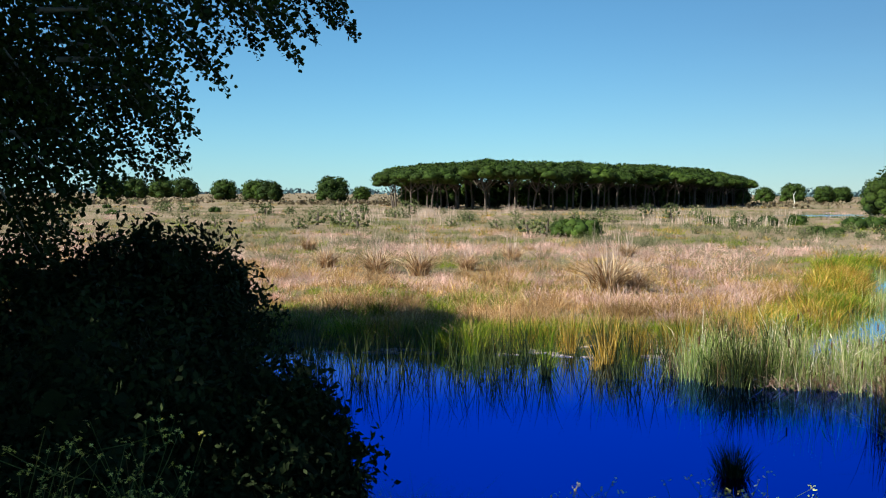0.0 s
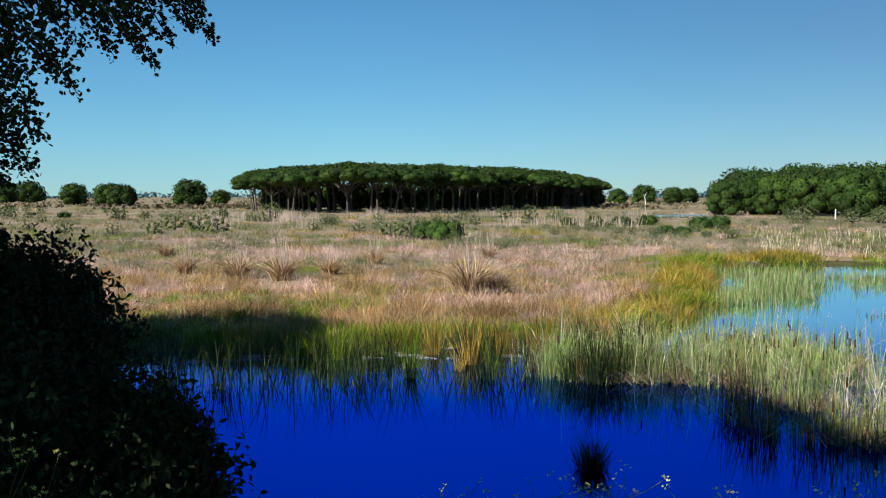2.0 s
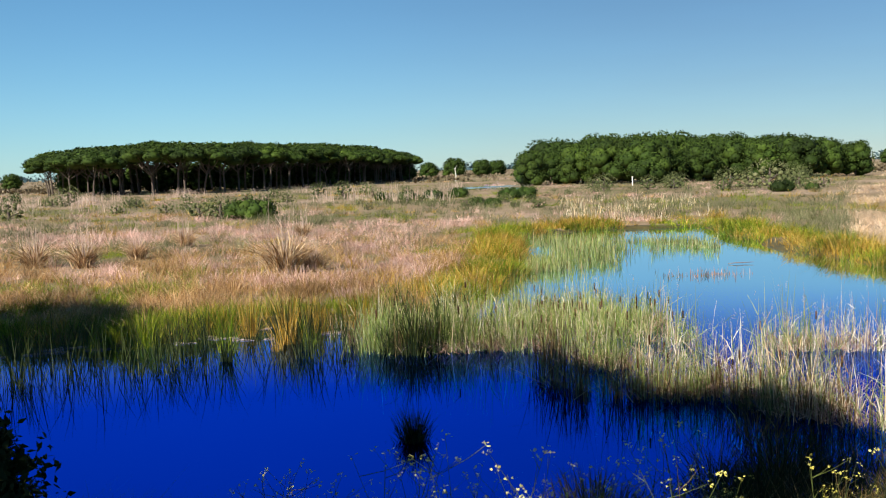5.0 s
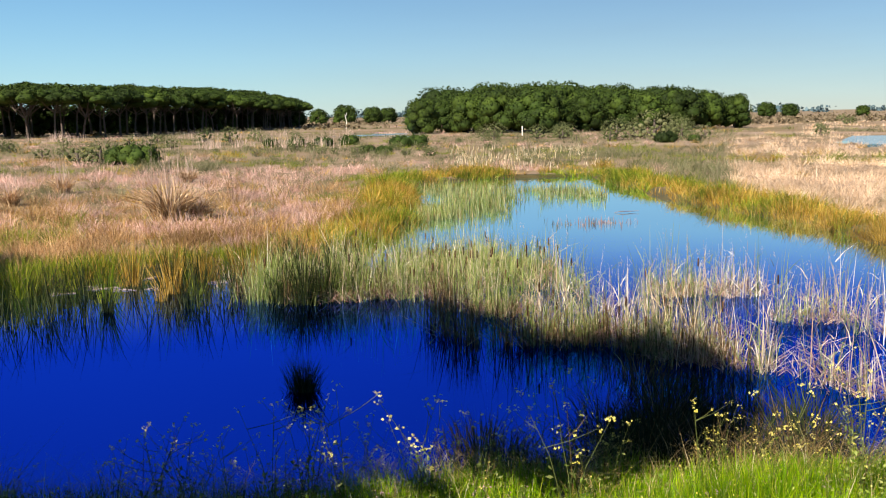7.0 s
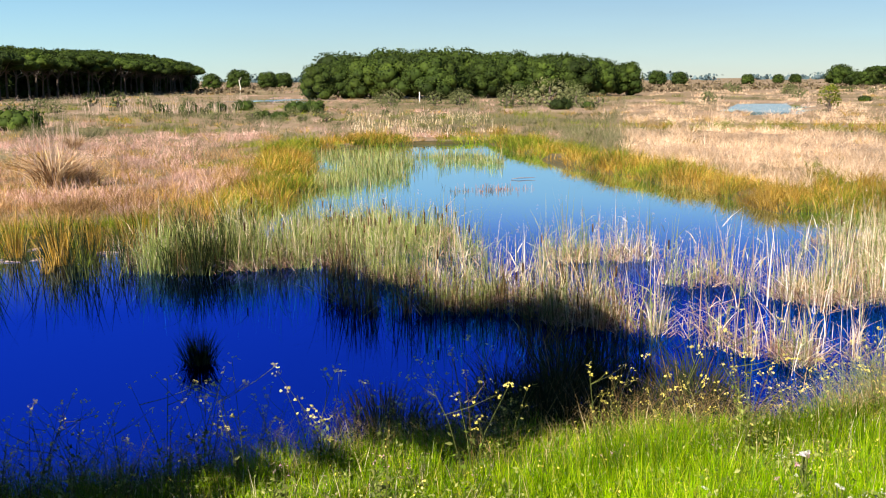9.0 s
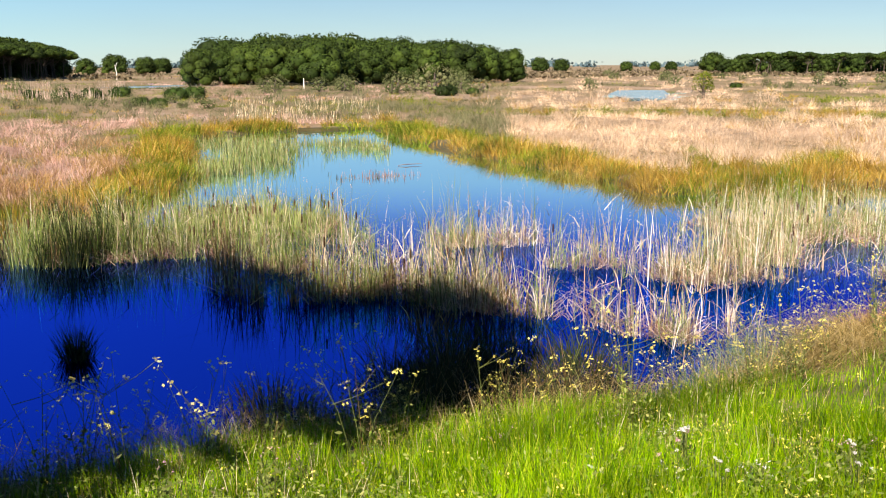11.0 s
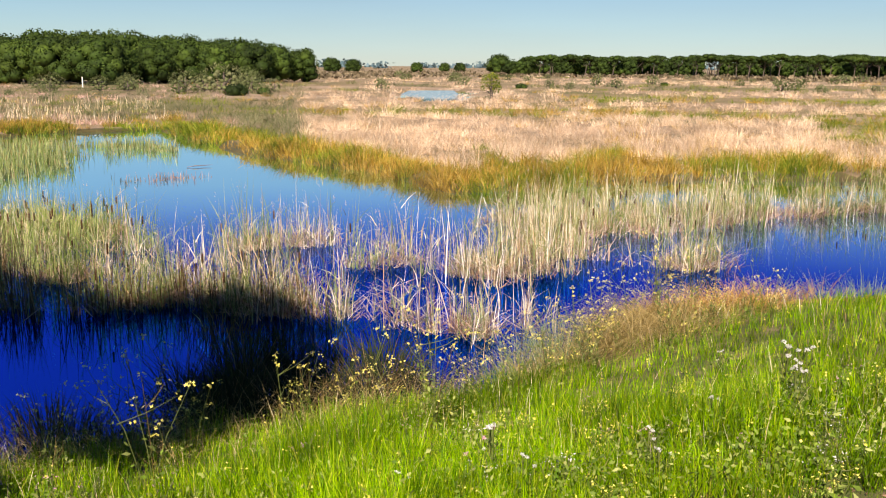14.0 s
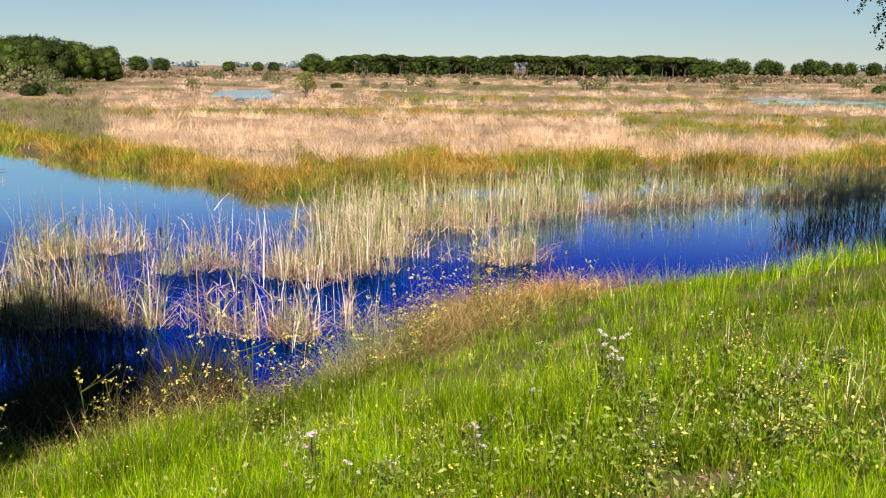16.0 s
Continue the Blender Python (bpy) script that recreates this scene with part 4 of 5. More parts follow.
for az, r, s in ((6.5, 285, 1.15), (12.7, 330, 1.05), (11.0, 300, 1.0), (10.1, 290, 0.95), (14.9, 400, 1.3), (16.2, 380, 1.2), (17.6, 360, 1.2), (18.9, 360, 1.2),
                 (-53.4, 395, 1.15), (-55.0, 400, 0.8), (4.8, 330, 0.75), (-18.3, 330, 0.8), (-19.8, 340, 1.0), (-21.4, 350, 0.9), (-22.3, 360, 0.85)):
    single(round_pines[int(gen.integers(2))], az, r, s)
for az, r, s in ((-43.8, 400, 0.95), (-45.0, 400, 0.85), (-48.7, 430, 0.7), (-50.3, 480, 0.7), (-51.2, 480, 0.7), (-63.4, 420, 0.8), (-64.4, 420, 0.8), (-42.4, 460, 0.6)):
    single(round_pines[int(gen.integers(2))], az, r, s * 0.95)
for az in np.arange(-75.5, -98, -0.62):
    single(far_bushy[int(gen.integers(3))], float(az + gen.uniform(-0.3, 0.3)), float(gen.uniform(430, 560)), float(gen.uniform(0.75, 1.25)))

# pines closing the thin places of two groves
for x, y, s in ((2.6, 168, 0.84), (5.2, 172, 0.88), (7.4, 169, 0.86), (4.4, 180, 0.95)):
    place(pines[int(gen.integers(5))], x, y, gen.uniform(0, 360), s, used)
for x, y, s in ((269, 134, 0.68), (271, 129, 0.66), (276, 132, 0.7), (273, 124, 0.68), (280, 128, 0.7)):
    place(far_pines[int(gen.integers(3))], x, y, gen.uniform(0, 360), s, used)
for x, y, s in ((1, 196, 0.85), (6, 194, 0.9), (11, 196, 0.85), (286, 136, 0.8), (290, 128, 0.8), (283, 142, 0.8)):
    place(far_bushy[int(gen.integers(3))], x, y, gen.uniform(0, 360), s, used)

# low brown heath on the far plain
N = 5200
dep, az = rng.uniform(0.16, 0.75, N), rng.uniform(-104, 42, N)
x, y = polar(az, 2.7 / np.tan(np.radians(dep)))
keep = fractal(x, y, 45, 61) > 0.42
pos = np.repeat(np.stack([x[keep], y[keep], np.full(keep.sum(), 0.45)], -1), 6, 0) + rng.normal(size=(keep.sum() * 6, 3)) * (1.3, 1.3, 0.22)
tagged(new("heath", mesh_from("heath", *cards(pos, rng.uniform(0.5, 1.1, len(pos))), M_HEATH)), "low brown heath scattered over the far plain", "heath", kind="stuff")

# woods on the horizon, with the haze put into their blue-green colour
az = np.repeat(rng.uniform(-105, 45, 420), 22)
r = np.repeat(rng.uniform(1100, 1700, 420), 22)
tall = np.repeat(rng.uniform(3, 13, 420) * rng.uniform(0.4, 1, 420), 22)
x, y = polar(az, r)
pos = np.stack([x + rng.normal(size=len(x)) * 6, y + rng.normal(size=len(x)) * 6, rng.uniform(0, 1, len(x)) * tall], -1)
tagged(new("far_woods", mesh_from("far_woods", *cards(pos, rng.uniform(3, 6, len(pos))), M_FAR_HAZE)), "woods along the horizon with blue-green haze in their colour", "woods", kind="stuff")


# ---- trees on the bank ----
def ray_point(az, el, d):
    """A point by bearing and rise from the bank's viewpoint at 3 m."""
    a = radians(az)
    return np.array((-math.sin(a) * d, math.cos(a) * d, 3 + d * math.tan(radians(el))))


def poplar(at, sprays, blob, blob_r, n_blob, seed, label, leaf=0.24, h=8.5, shape=CARD):
    """Broad-leaved bank tree: trunk, limbs, drooping leafy twigs and a dense upper crown, in world places about its foot."""
    gen = np.random.default_rng(seed)
    at = np.array(at, float)
    top = thing("poplar_tree", label, "tree", "bank trees", at=at)
    z = np.zeros(3)
    part("trunk", mesh_from("trunk", *tube([(0, 0, -0.3), (0.1, 0.05, 1.5), (0.05, 0.2, h * 0.5), (0.3, 0.2, h)], (0.2, 0.16, 0.12, 0.03), 9), M_POPLAR_BARK), top)
    d = gen.normal(size=(n_blob, 3))
    d /= np.linalg.norm(d, axis=1)[:, None]
    p = np.array(blob) - at + d * np.array(blob_r) * (gen.uniform(0.1, 1, n_blob) ** 0.45)[:, None]
    p = p[fractal(p[:, 0] + p[:, 2], p[:, 1] - p[:, 2], 1.6, seed) > 0.33]
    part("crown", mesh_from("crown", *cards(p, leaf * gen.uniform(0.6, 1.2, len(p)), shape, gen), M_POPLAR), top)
    for k in range(9):
        e = np.array(blob) - at + d[k] * np.array(blob_r) * 0.8
        s = np.array((0.08, 0.1, h * (0.25 + 0.05 * k)))
        part("limb", mesh_from("limb", *tube([s, s * 0.5 + e * 0.5 + (0, 0, 0.3), e], (0.07, 0.05, 0.015), 6), M_POPLAR_BARK), top)
    for tip, root, count, wide in sprays:
        tip, root = np.array(tip) - at, np.array(root) - at
        sag = np.array((0, 0, 0.25))
        twig = part("twig", mesh_from("twig", *tube([root, root * 0.5 + tip * 0.5 + sag, tip], (0.022, 0.012, 0.003), 5), M_POPLAR_BARK), top)
        s = gen.uniform(0.15, 1, count) ** 0.8
        c = (1 - s)[:, None] ** 2 * root + (2 * s * (1 - s))[:, None] * (root * 0.5 + tip * 0.5 + 2 * sag) + (s ** 2)[:, None] * tip
        c = c + gen.normal(size=(count, 3)) * (wide * (1.15 - s))[:, None]
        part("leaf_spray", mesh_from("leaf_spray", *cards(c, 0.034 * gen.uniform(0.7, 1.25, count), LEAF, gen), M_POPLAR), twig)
    return top


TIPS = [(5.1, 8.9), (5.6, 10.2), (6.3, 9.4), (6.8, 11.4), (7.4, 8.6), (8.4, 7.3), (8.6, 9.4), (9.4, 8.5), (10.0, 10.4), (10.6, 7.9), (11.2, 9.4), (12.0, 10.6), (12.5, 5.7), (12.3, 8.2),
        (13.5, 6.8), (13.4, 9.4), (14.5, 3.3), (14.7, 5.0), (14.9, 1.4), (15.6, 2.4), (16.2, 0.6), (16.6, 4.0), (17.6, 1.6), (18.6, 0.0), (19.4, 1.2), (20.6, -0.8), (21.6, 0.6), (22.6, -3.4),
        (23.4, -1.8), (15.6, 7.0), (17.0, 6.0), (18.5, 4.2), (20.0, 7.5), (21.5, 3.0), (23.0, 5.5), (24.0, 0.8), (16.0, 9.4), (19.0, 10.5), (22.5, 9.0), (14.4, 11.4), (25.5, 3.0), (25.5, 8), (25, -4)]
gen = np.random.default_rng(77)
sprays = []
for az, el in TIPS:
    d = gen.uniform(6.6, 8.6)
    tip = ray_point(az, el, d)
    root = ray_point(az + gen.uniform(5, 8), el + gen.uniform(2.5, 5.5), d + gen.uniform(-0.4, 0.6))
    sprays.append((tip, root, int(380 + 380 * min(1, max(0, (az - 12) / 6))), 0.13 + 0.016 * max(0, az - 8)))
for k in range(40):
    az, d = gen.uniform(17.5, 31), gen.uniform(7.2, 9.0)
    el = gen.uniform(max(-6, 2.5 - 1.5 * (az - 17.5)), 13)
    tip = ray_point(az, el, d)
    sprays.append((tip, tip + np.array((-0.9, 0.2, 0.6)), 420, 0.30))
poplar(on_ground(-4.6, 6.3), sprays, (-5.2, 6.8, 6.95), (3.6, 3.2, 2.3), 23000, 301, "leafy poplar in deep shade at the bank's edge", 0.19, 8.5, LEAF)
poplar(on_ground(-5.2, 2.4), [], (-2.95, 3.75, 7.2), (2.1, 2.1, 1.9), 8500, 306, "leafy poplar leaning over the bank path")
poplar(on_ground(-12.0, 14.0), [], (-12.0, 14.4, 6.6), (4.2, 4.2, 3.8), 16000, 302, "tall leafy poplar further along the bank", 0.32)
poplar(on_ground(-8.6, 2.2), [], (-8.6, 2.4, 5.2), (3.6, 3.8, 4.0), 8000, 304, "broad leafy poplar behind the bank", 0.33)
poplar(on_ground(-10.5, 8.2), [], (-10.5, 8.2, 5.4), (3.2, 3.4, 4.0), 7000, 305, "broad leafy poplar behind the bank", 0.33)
east = []
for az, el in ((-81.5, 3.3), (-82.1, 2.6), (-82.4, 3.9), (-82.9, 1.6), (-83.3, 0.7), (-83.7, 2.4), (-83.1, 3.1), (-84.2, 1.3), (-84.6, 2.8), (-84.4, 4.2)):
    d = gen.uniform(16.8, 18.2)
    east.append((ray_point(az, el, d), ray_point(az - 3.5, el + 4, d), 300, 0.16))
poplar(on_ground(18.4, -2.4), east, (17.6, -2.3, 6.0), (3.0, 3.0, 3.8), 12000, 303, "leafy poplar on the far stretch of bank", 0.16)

# out-of-view poplar, added so its crown throws shade on the right channel
poplar(on_ground(11.8, -3.8), [], (11.9, -2.2, 7.3), (3.0, 1.9, 1.6), 7000, 307, "unseen leafy poplar added to shade the right channel", 0.22)


def bank_bush(at, lobes, count, seed, label, leaf=0.075):
    """Dense broad-leaved bush: stems and leaf clouds about several lobes."""
    gen = np.random.default_rng(seed)
    at = np.array(at, float)
    top = thing("bank_bush", label, "bush", "bank bushes", at=at)
    for c, q in lobes:
        c = np.array(c, float) - at
        stem = part("stem", mesh_from("stem", *tube([(0, 0, -0.2), c * 0.5 + (0, 0, 0.1), c], (0.035, 0.02, 0.006), 5), M_POPLAR_BARK), top)
        n = int(count * q * q)
        d = gen.normal(size=(n, 3))
        d /= np.linalg.norm(d, axis=1)[:, None]
        p = c + d * q * (gen.uniform(0.2, 1.0, n) ** 0.5 * (0.42 + 1.0 * value_noise(d[:, 0] * 4 + 9, d[:, 1] * 4 + d[:, 2] * 3, 0.8, seed)))[:, None]
        part("foliage", mesh_from("foliage", *cards(p, 1.35 * leaf * gen.uniform(0.5, 1.3, n), BLADE_LEAF, gen), M_SHADEBUSH), stem)
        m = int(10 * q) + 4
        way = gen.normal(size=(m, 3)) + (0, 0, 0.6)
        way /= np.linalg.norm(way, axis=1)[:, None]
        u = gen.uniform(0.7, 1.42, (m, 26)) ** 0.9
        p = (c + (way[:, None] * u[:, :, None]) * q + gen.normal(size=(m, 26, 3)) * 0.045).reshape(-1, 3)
        part("foliage", mesh_from("foliage", *cards(p, 1.35 * leaf * gen.uniform(0.5, 1.2, len(p)), BLADE_LEAF, gen), M_SHADEBUSH), stem)
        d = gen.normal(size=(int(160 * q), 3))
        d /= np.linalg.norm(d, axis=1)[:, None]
        part("foliage", mesh_from("foliage", *cards(c + d * q * gen.uniform(0.2, 0.72, (len(d), 1)), 0.17 * gen.uniform(0.6, 1.2, len(d)), LEAF, gen), M_SHADEBUSH), stem)
    return top


# both bushes get their blackness partly from shade put into the leaf colour
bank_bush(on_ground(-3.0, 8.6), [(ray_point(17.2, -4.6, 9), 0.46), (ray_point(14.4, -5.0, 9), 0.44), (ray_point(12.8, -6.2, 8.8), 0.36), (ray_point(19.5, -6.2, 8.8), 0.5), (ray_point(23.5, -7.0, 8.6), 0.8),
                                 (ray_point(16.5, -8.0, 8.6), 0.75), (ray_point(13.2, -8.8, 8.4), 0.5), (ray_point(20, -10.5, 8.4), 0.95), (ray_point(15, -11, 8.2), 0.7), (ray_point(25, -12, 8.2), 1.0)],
          11000, 401, "leafy bush at the water's edge, shade put into its leaf colour", 0.045)
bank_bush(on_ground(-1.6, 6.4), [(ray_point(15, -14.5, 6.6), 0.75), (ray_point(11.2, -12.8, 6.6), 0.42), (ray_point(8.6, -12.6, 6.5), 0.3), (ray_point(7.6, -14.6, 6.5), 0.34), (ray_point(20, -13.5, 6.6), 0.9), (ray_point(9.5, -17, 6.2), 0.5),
                                 (ray_point(14, -19.5, 6.0), 0.7), (ray_point(6.4, -17.2, 6.3), 0.3), (ray_point(8.5, -20, 6.0), 0.5), (ray_point(20, -18.5, 6.0), 0.7)], 12000, 402, "bush hanging over the pond from the bank, leaves darkened for shade", 0.042)

# ---- bank growth ----
N = 79000
dep, az = rng.uniform(8, 30, N), rng.uniform(-116, 46, N)
r = 1.75 / np.tan(np.radians(dep))
x, y = polar(az, r)
dry = side(BANK, x, y)
bare = fractal(x, y, 1.1, 71)
trodden = 1.3 * np.exp(-(((x - 3.3) / 1.3) ** 2 + ((y - 1.9) / 0.8) ** 2))
near_cam = (np.hypot(x - 0.3, y - 0.3) > 1.5 + 0.35 * rng.uniform(0, 1, N)) & (rng.uniform(0, 1, N) < np.clip((az + 116) / 18, 0, 1))
keep = (dry > -0.1) & near_cam & (bare + 0.25 * trodden < 0.80)
x, y, r, dry = x[keep], y[keep], r[keep], dry[keep]
t = np.stack([x, y], -1)
mound = 1.0 * np.exp(-(((x - 9.9) / 1.8) ** 2 + ((y - 5.15 + 0.1 * (x - 9.9)) / 0.6) ** 2)) + 0.10 * np.exp(-((dry - 0.2) / 0.4) ** 2)
dead = rng.uniform(0, 1, len(x)) < np.clip(mound * 1.1, 0, 0.9)
lush = fractal(x, y, 0.8, 81)
tall = (0.12 + 0.40 * lush ** 2)[~dead]
close = r[~dead] < 6.0
for m, sg, per in ((close, 2, 3), (~close, 1, 4)):
    field("bank_grass", t[~dead][m], per, 0.028, tall[m], np.maximum(0.0038, 0.0009 * r[~dead][m]), 0.13, 0.4, M_GRASS, "bright green spring grass on the sunny bank", seg=sg)
rust = dead & (fractal(x, y, 1.2, 84) + 0.16 * (x - 9.9) > 0.58)
for m, mat, words in ((dead & ~rust, M_HAY, "matted straw-coloured dry grass at the pond's edge"), (rust, M_RUST, "matted rusty dry grass at the pond's edge")):
    field("dead_bank_grass", t[m], 30, 0.10, 0.42, np.maximum(0.003, 0.00042 * r[m]), 0.8, 1.7, mat, words, seg=2)
few = ~dead & (r > 4.4) & (rng.uniform(0, 1, len(x)) < 0.035)
field("seed_stalks", t[few], 2, 0.05, 0.32, np.maximum(0.0022, 0.00045 * r[few]), 0.15, 0.3, M_REED, "thin pale seed stalks above the bank grass", seg=2)
# broad weeds low in the grass
few = ~dead & (r < 8) & (fractal(x, y, 0.7, 93) + 0.10 * np.exp(-((r - 4.2) / 1.2) ** 2) > 0.5) & (rng.uniform(0, 1, len(x)) < 0.15)
pos = np.repeat(np.stack([x[few], y[few], height_at(x[few], y[few]) + 0.09], -1), 7, 0) + rng.normal(size=(few.sum() * 7, 3)) * (0.05, 0.05, 0.06)
tagged(new("low_weeds", mesh_from("low_weeds", *cards(pos, rng.uniform(0.014, 0.034, len(pos)), BLADE_LEAF, rng, np.array((0, 0, 0.8)), 0.8), M_WEED)), "broad-leaved green weeds low in the bank grass", "weeds", kind="stuff")
few = ~dead & (rng.uniform(0, 1, len(x)) < 0.008)
pos = np.stack([x[few], y[few], height_at(x[few], y[few]) + rng.uniform(0.12, 0.3, few.sum())], -1)
pos = np.repeat(pos, 3, 0) + rng.normal(size=(few.sum() * 3, 3)) * 0.012
tagged(new("scattered_blossoms", mesh_from("scattered_blossoms", *cards(pos, rng.uniform(0.009, 0.016, len(pos)), CARD, rng, np.array((0, 0, 1.0)), 0.7), M_YELLOW)), "small yellow blossoms scattered through the grass", "wildflowers", kind="stuff")

# short grass on the bank top, about and behind the viewpoint
x, y = rng.uniform(-16, 18, 8000), rng.uniform(-10, 9, 8000)
x, y = np.append(x, rng.uniform(-5.5, 5.5, 17000)), np.append(y, rng.uniform(-5.5, 5.5, 17000))
around = np.degrees(np.arctan2(-x, y))
ok = (side(BANK, x, y) > 0.1) & ((np.hypot(x - 0.3, y - 0.3) < 1.55) | (around > 39.5) | (around < -97.5) | (np.hypot(x, y) < 3.05))
ok &= np.hypot(x - 3.5, (y - 1.85) * 1.6) + rng.normal(size=len(x)) * 0.22 > 0.62
field("path_grass", np.stack([x[ok], y[ok]], -1), 5, 0.06, 0.15, 0.014, 0.3, 0.8, M_GRASS, "short trodden grass along the bank top", seg=1)

# blue-green rush tufts beside the matted hay
for k, (u, v) in enumerate(((7.6, 5.5), (7.9, 5.7), (8.3, 5.8), (8.7, 6.0), (9.1, 6.1), (8.0, 5.45), (8.5, 5.6), (9.5, 6.1), (7.7, 5.2), (12.9, 4.4), (13.6, 3.8), (14.6, 3.1), (12.3, 4.9), (15.3, 2.6), (16.1, 2.1), (16.9, 1.8), (17.6, 1.5), (18.6, 1.0), (19.8, 0.6), (13.2, 4.0), (14.1, 3.5), (21, 0.1), (22.4, -0.4))):
    rush_clump(on_ground(u, v), 240, 0.68, 0.16, M_RUSH, "blue-green rushes beside matted hay on the shore", 950 + k, 0.006, 0.5)
# dry leaf litter on the bare soil
x, y = 3.5 + rng.normal(size=3600) * 0.75, 1.85 + rng.normal(size=3600) * 0.42
pos = np.stack([x, y, height_at(x, y) + 0.006], -1)
tagged(new("leaf_litter", mesh_from("leaf_litter", *cards(pos, rng.uniform(0.006, 0.028, 3600), BLADE_LEAF, rng, np.array((0, 0, 2.0)), 0.6), M_LITTER)), "dry brown leaf litter on bare trodden soil", "leaf litter", kind="stuff")
q = np.stack([3.5 + rng.normal(size=420) * 0.75, 1.85 + rng.normal(size=420) * 0.45], -1)
field("dead_bank_grass", q, 9, 0.05, 0.07, 0.004, 0.9, 1.2, M_HAY, "short withered grass on the trodden soil", seg=2)

# black-green rushes between the reed bed and the bank; their colour also fills in shade
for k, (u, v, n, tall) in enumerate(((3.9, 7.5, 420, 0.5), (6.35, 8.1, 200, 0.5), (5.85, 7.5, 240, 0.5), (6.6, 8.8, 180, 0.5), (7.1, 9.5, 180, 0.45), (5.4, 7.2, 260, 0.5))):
    rush_clump((u, v, -0.02), n, tall, 0.21, M_DARKRUSH if k % 3 else M_BROWNRUSH, "dark rushes in the shallow water, their colour deepened for shade", 860 + k, 0.009, 0.4)
# shaded reeds of the right channel, drawn as dark-coloured rushes
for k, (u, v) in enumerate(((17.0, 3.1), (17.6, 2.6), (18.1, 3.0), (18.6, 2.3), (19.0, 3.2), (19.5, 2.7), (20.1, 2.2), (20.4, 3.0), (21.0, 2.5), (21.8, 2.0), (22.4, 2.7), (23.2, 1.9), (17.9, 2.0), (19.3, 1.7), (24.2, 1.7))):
    rush_clump((u, v, -0.02), 110, 0.5, 0.28, M_DARKRUSH if k % 3 else M_BROWNRUSH, "rushes in the channel, darkened in colour to stand for shade", 990 + k, 0.010, 0.3)
# dead rushes at the foot of the bank, mostly near-black to carry its shade
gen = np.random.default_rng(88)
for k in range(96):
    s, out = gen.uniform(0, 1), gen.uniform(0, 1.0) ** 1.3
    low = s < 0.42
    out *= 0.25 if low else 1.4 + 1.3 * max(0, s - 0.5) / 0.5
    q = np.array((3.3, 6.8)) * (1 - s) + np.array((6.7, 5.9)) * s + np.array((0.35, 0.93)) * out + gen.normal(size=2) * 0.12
    rush_clump((q[0], q[1], max(-0.05, float(height_at(q[:1], q[1:])[0]))), 130, gen.uniform(0.35, 0.75) * (0.6 if low else 1), 0.16, M_SHADEBUSH if k % 4 else M_BROWNRUSH, "brown-green rushes at the foot of the bank, darkened for shade", 900 + k, 0.009, 0.6)


def flower_plant(seed, name, label, category, group, tall, petals, count, n_side, size, leafy=26, leaf=None):
    """A short branching flower plant."""
    gen = np.random.default_rng(seed)
    top = thing(name, label, category, group)
    tips = []
    for k in range(n_side):
        a, lean, hh = gen.uniform(0, 2 * np.pi), gen.uniform(0.05, 0.5), tall * gen.uniform(0.55, 1)
        s = np.array((0, 0, tall * gen.uniform(0, 0.3)))
        e = np.array((math.cos(a) * lean * hh, math.sin(a) * lean * hh, hh))
        pieces = [tube([s, s * 0.5 + e * 0.5 + (0, 0, -0.03), e], (0.005, 0.004, 0.002), 4)]
        ends = [e]
        for i in range(3):
            f = gen.uniform(0.45, 0.9)
            u = s * (1 - f) + e * f
            w = u + np.array((gen.normal() * 0.09, gen.normal() * 0.09, gen.uniform(0.05, 0.14))) * tall
            pieces.append(tube([u, (u + w) / 2 + (0, 0, -0.008), w], (0.003, 0.0025, 0.0015), 4))
            ends.append(w)
        stem = part("stem", mesh_from("stem", *join(pieces), M_STEM), top)
        tips.append(e)
        q = np.array(ends)[gen.integers(4, size=count * 2)] + gen.normal(size=(count * 2, 3)) * size * 0.6
        part("flower_head", mesh_from("flower_head", *cards(q, size * gen.uniform(0.5, 1.0, count * 2), BLADE_LEAF if size < 0.018 else CARD, gen, np.array((0, 0, 1.0)), 0.7), petals), stem)
    b = np.concatenate([np.array(tips)[gen.integers(n_side, size=leafy)] * gen.uniform(0.05, 0.75, (leafy, 1))])
    part("leaves", mesh_from("leaves", *cards(b + gen.normal(size=(leafy, 3)) * 0.02, gen.uniform(0.02, 0.05, leafy), BLADE_LEAF, gen), leaf or M_STEM), top)
    return top


